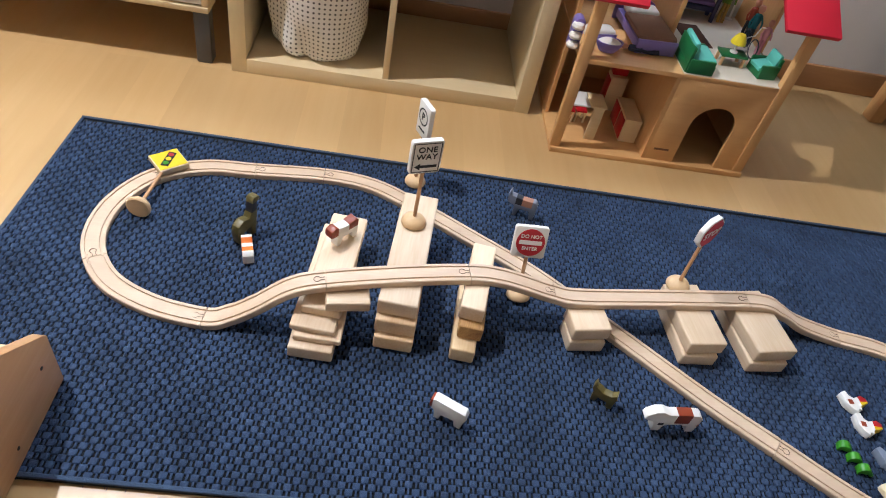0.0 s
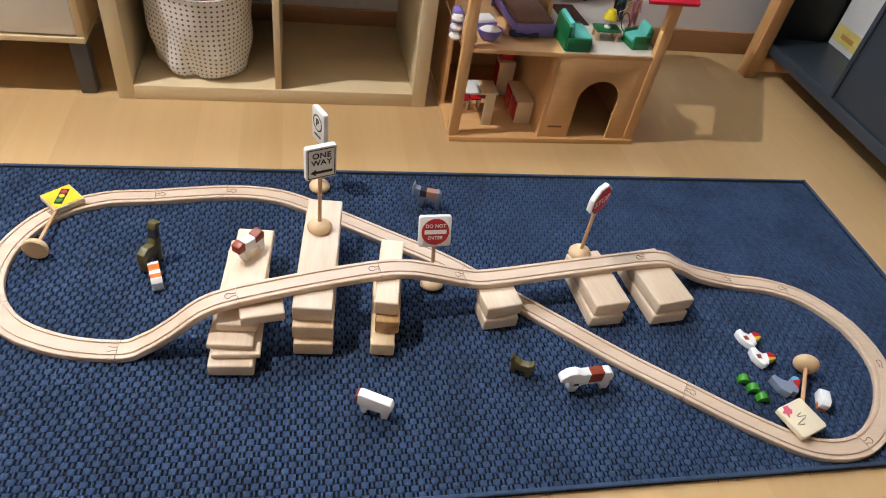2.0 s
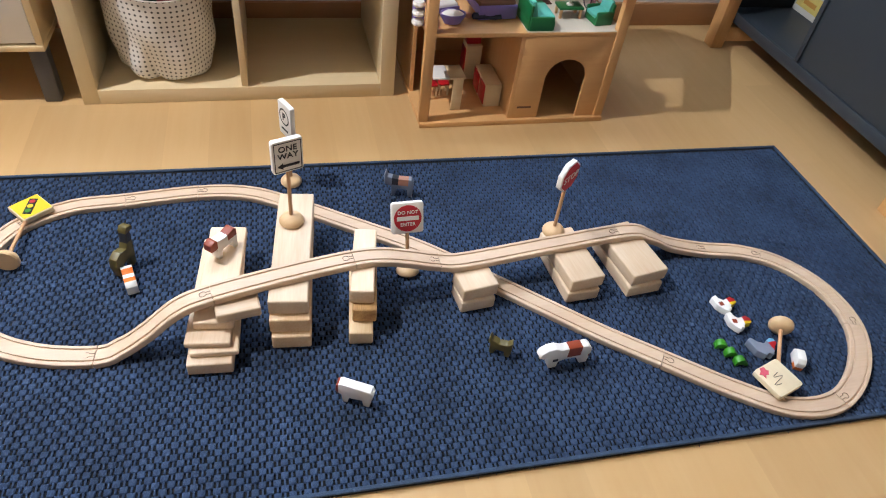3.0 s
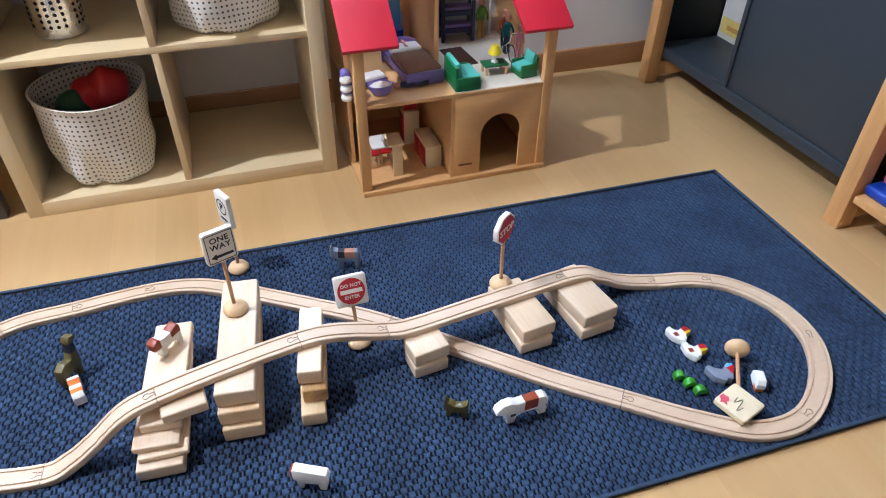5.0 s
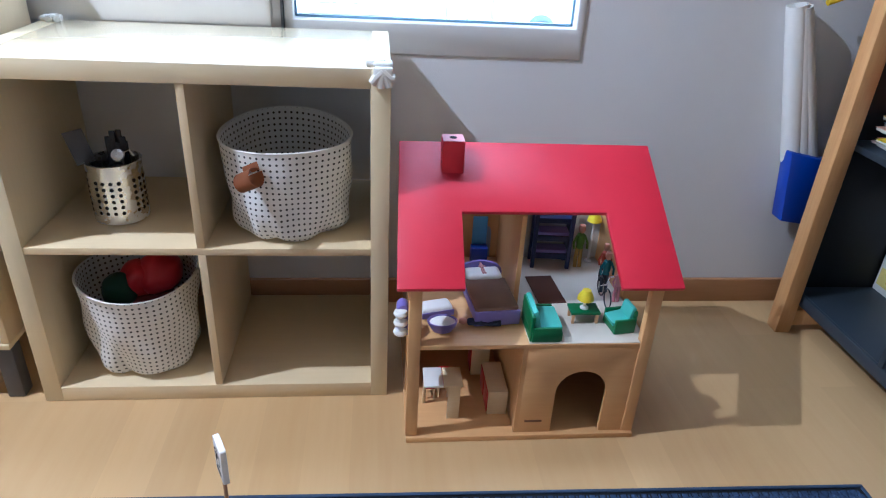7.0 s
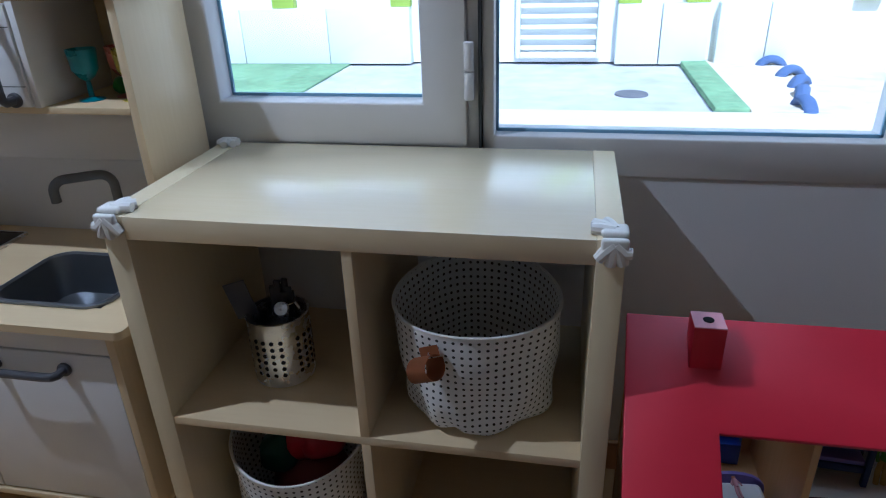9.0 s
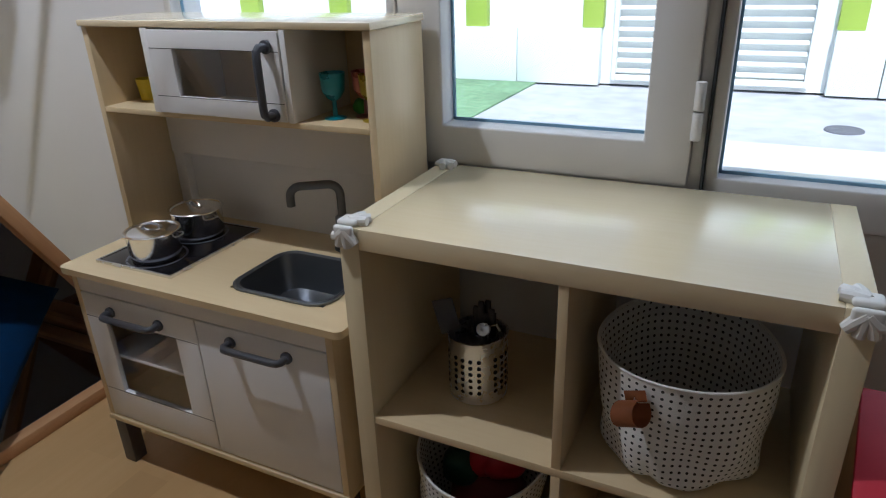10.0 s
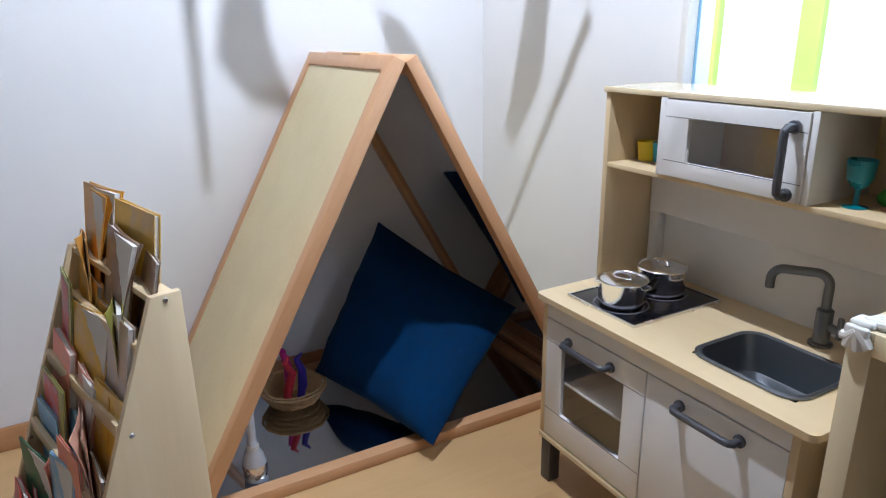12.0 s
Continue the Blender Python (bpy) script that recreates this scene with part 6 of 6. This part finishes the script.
for q in range(10):
    t = rnd.uniform(0.005, 0.009)
    col = (BMATS[6], PAPER, BMATS[8], YEL, BMATS[5], PAPER, BMATS[16], BMATS[6], PAPER, BMATS[12])[q]
    mg = thing("magazine", pose(2.09 + rnd.uniform(-0.02, 0.02), 0.12 + rnd.uniform(-0.02, 0.02), zz, 0, 0, rnd.uniform(-8, 8)), "thin colourful magazine in a stack on the cabinet shelf", "magazine", "stacked magazines")
    part("cover", bm_span((-0.1, -0.14, t * 0.85), (0.1, 0.14, t), 0.0008), col, mg)
    part("page_block", bm_span((-0.098, -0.138, 0), (0.098, 0.138, t * 0.85)), PAPER, mg)
    zz += t + 0.0004
rf = thing("red_folder", pose(2.11, 0.15, zz, 0, 0, 20), "red folder leaning on the magazines", "folder")
part("cover", moved(bm_span((-0.055, -0.012, 0), (0.055, 0.012, 0.15), 0.003), pose(0, 0, 0.003, -8, 0, 60)), REDP, rf)
c2 = thing("pine_shelf", pose(0, 0, 0), "low pine shelf rack beside the charcoal cabinet", "shelf")
part("shelf_board", bm_span((1.875, -1.35, 0.085), (2.36, -0.64, 0.103), 0.002), PINE, c2)
part("shelf_board", bm_span((1.875, -1.35, 0.5), (2.36, -0.64, 0.518), 0.002), PINE, c2)
for y in (-1.375,):
    part("post", bm_span((1.872, y - 0.024, 0), (1.918, y + 0.024, 1.5), 0.004), PINE, c2)
    part("post", bm_span((2.33, y - 0.024, 0), (2.376, y + 0.024, 1.5), 0.004), PINE, c2)
for q in range(6):
    col = (BLUEP, mat("pink_packet", "c96a7e", 0.25), mat("sky_packet", "5a9fd0", 0.25), REDP, mat("red_packet", "a83a50", 0.3), PURPLE)[q]
    pk = part("toy_packet", bm_box((0.14, 0.16, 0.03), (0, 0, 0.015), 0.012, 3), col)
    pk.matrix_world = pose(1.965 + 0.04 * (q % 2), -0.715 - 0.19 * (q // 2), 0.1035 + 0.031 * (q % 2), 0, 0, 10 * q)
    tagged(pk, "soft plastic toy packet on the low pine shelf", "packet", "toy packets")

# ---- wall pouch ----
wp = thing("wall_pouch", pose(0, 0, 0), "blue wall pouch holding rolled papers and pens", "wall pouch")
part("pocket", bm_slab([(1.832, 0.5), (1.86, 0.3), (1.965, 0.285), (1.985, 0.47)], 0.05, 0.004, "y"), BLUEP, wp).location = (0, 0.372, 0)
for q, (x, rz) in enumerate(((1.895, 2), (1.925, 0), (1.955, -3))):
    rl = part("paper_roll", bm_lathe([(0.022, 0.0), (0.026, 0.0), (0.026, 0.52), (0.022, 0.52), (0.022, 0.0)], 20), PAPER)
    rl.matrix_world = pose(x - 0.004, 0.39, 0.36, 0, -17 + rz, 0)
    tagged(rl, "rolled white paper standing in the blue pouch", "paper roll", "rolled papers")
pn = part("marker_pen", moved(merge(bm_cyl(0.007, 0.007, 0.09, (0, 0, 0.05), 14), bm_cyl(0.0075, 0.006, 0.03, (0, 0, 0.11), 14)), pose(1.815, 0.372, 0.87, 0, 70, 0)), YEL)
tagged(pn, "yellow marker pen tucked in the papers", "pen")

# ---- yard details ----
yob = bpy.data.objects["yard_wall"]
for x0, x1 in ((-5.16, -4.88), (-3.9, -3.66), (-2.25, -2.02), (-1.055, -0.86), (1.04, 1.24), (1.62, 1.82), (3.0, 3.2)):
    part("pilaster", bm_span((x0, -0.09, 0.52), (x1, 0.0, 3.2), 0.01), LIME, yob, "lime green pilaster")
for x0, x1 in ((-5.4, -4.594), (-4.586, -3.694), (-3.686, -2.594), (-2.586, -1.694), (-1.686, -0.87), (1.04, 1.416), (1.424, 1.82), (1.9, 2.306), (2.314, 2.78)):
    part("panel", bm_span((x0, -0.12, 0), (x1, 0.0, 0.52), 0.008), YPANEL, yob, "pale low panel")
for x0, x1 in ((-0.76, -0.2), (0.13, 0.91)):
    part("louvre_frame", merge(bm_span((x0, -0.08, 0.05), (x0 + 0.04, 0, 2.2), 0.004), bm_span((x1 - 0.04, -0.08, 0.05), (x1, 0, 2.2), 0.004), bm_span((x0 + 0.04, -0.08, 0.05), (x1 - 0.04, 0, 0.1), 0.004)), YWALL, yob)
    for q in range(22):
        sl = part("slat", moved(bm_box((x1 - x0 - 0.084, 0.05, 0.012), (0, 0, 0), 0), pose((x0 + x1) / 2, -0.035, 0.135 + 0.093 * q, 35, 0, 0)), YWALL, yob)
for q, (x, y) in enumerate(((2.36, 5.5), (2.4, 5.05), (2.36, 4.65), (2.28, 4.3), (2.2, 3.95))):
    ty = part("half_tyre", moved(bm_lathe([(0.11 + 0.035 * math.cos(a), 0.05 * math.sin(a)) for a in [2 * math.pi * i / 14 for i in range(15)]], 28), pose(0, 0, 0, 90, 0, 30)), mat("tyre_blue", "566a92", 0.8, var=0.15, bump=0.4))
    ty.matrix_world = pose(x, y, -0.05, 0, 0, 25 * q - 30)
    tagged(ty, "half-buried blue-painted tyre in the sand", "tyre", "half-buried tyres")
dr = part("drain_cover", bm_lathe([(0, 0.012), (0.12, 0.012), (0.125, 0.006), (0.125, 0), (0, 0)], 28), mat("drain_iron", "6c6c70", 0.8, var=0.2))
dr.matrix_world = pose(1.12, 4.42, -0.0199)
tagged(dr, "round grey drain cover in the paved yard", "drain cover")
bn = thing("yard_bench", pose(-3.3, 4.6, 0), "grey wooden play bench in the yard", "bench")
part("tabletop", bm_span((-0.55, -0.25, 0.56), (0.35, 0.25, 0.62), 0.006), mat("weathered_wood", "7d7670", 0.8, var=0.15), bn)
for x in (-0.5, 0.3):
    part("leg", bm_span((x - 0.03, -0.22, 0), (x + 0.03, 0.22, 0.56), 0.004), mat("weathered_wood_b", "7d7670", 0.8, var=0.15), bn)

# ---- paper mobile under the ceiling, known from its shadows on the walls ----
mb = thing("paper_mobile", pose(-0.95, -0.15, 2.5), "paper shapes on cords hanging from the ceiling", "mobile")


def paper_shape(outline, axis, at):
    bm = bm_slab(outline, 0.002, 0, axis)
    p = part("paper_shape", bm, PAPER, mb, smooth=False)
    p.matrix_world = Matrix.Translation(at)
    top = max(outline, key=lambda q: q[1])
    tip = Vector((at[0], top[0], top[1])) if axis == "x" else Vector((top[0], at[1], top[1]))
    c = part("cord", bm_tube([tip, (tip.x, tip.y, 2.5)], 0.0015, 6), PAPER, mb)
    c.matrix_world = Matrix.Identity(4)


bpy.context.view_layer.update()
paper_shape([(-0.471, 2.236), (-0.478, 1.716), (-0.467, 1.707), (-0.447, 2.236)], "x", (-1.091, 0, 0))
paper_shape([(-0.416, 2.004), (-0.443, 1.885), (-0.4, 1.817), (-0.345, 1.813), (-0.368, 1.904), (-0.375, 2.004)], "x", (-1.091, 0, 0))
paper_shape([(-0.209, 1.939), (-0.186, 1.812), (-0.109, 1.671), (-0.055, 1.645), (-0.121, 1.851), (-0.178, 1.93)], "x", (-1.091, 0, 0))
paper_shape([(-1.056, 1.851), (-1.12, 1.604), (-1.099, 1.561), (-1.009, 1.693), (-0.995, 1.851)], "y", (0, 0.051, 0))
paper_shape([(-0.902, 1.802), (-1.134, 1.374), (-1.124, 1.366), (-0.883, 1.789)], "y", (0, 0.051, 0))

# ---- rug weave ----


def weave():
    """Basket weave: short raised floats, with pairs of narrow cords between them."""
    a, b, z0 = 0.0106, 0.0104, 0.0062
    verts, faces = [], []
    rnd = random.Random(2)

    def bump(cx, cy, sx, sy, h):
        i = len(verts)
        dz = rnd.uniform(-0.0004, 0.0004)
        jx, jy = rnd.uniform(-0.0004, 0.0004), rnd.uniform(-0.0004, 0.0004)
        cx += jx; cy += jy
        for k, zz in ((1.0, 0.0), (0.94, h * 0.78), (0.72, h)):
            for ux, uy in ((-1, -1), (1, -1), (1, 1), (-1, 1)):
                verts.append((cx + ux * sx * k * 0.5, cy + uy * sy * k * 0.5, z0 + zz + (dz if zz else 0)))
        for r in (0, 4):
            for q in range(4):
                w = (q + 1) % 4
                faces.append((i + r + q, i + r + w, i + r + 4 + w, i + r + 4 + q))
        faces.append((i + 8, i + 9, i + 10, i + 11))
    nx, ny = int(1.99 / a), int(0.79 / b)
    for j in range(ny):
        for i in range(nx):
            cx, cy = -0.995 + (i + 0.5) * a, -0.395 + (j + 0.5) * b
            if (i + j) % 2:
                bump(cx, cy, a * 1.06, b * 1.1, 0.0035)
            else:
                bump(cx, cy, a * 0.3, b * 0.96, 0.0029)
    me = bpy.data.meshes.new("weave")
    me.from_pydata(verts, [], faces)
    m = mat("rug_yarn", "35445e", 0.9, var=0.4, scale=70, bump=0.6, bump_scale=900, spec=0.2)
    me.materials.append(m)
    me.shade_smooth()
    ob = new("weave", me)
    ob.parent = rug
    tagged(ob, "navy blue basket-weave yarn", kind="stuff")
    e, w, z0, z1 = 0.4, 0.0075, 0.0063, 0.0106
    part("binding", merge(bm_span((-1.0, -e, z0), (1.0, w - e, z1), 0.0026, 3), bm_span((-1.0, e - w, z0), (1.0, e, z1), 0.0026, 3),
                          bm_span((-1.0, w - e, z0), (w - 1.0, e - w, z1), 0.0026, 3), bm_span((1.0 - w, w - e, z0), (1.0, e - w, z1), 0.0026, 3)), mat("rug_binding", "33445c", 0.9, var=0.3, scale=120, bump=0.8, bump_scale=400), rug, "stitched navy rug edge")


weave()


def rug_fringe():
    """Short frayed ends of yarn along the rug's edges."""
    rnd = random.Random(8)
    verts, faces = [], []
    for q in range(230):
        side = rnd.choice((0, 0, 0, 0, 1, 2, 2))
        if side < 2:
            x, y, dx, dy = rnd.uniform(-1, 1), (0.4, -0.4)[side], rnd.uniform(-0.4, 0.4), (1, -1)[side]
        else:
            x, y, dx, dy = 1.0, rnd.uniform(-0.4, 0.4), 1, rnd.uniform(-0.4, 0.4)
        n = rnd.uniform(0.001, 0.005)
        z = rnd.uniform(0.003, 0.007)
        w = 0.0005
        i = len(verts)
        px, py = -dy * w, dx * w
        for k in (0, 1):
            cx, cy, cz = x + dx * n * k, y + dy * n * k, z - 0.002 * k
            verts += [(cx - px, cy - py, cz), (cx, cy, cz + 0.0008), (cx + px, cy + py, cz)]
        faces += [(i, i + 3, i + 4, i + 1), (i + 1, i + 4, i + 5, i + 2), (i + 2, i + 5, i + 3, i), (i + 3, i + 5, i + 4)]
    me = bpy.data.meshes.new("fringe")
    me.from_pydata(verts, [], faces)
    me.materials.append(bpy.data.materials["rug_yarn"])
    ob = new("fringe", me)
    ob.parent = rug
    tagged(ob, "short frayed yarn ends", kind="stuff")


rug_fringe()
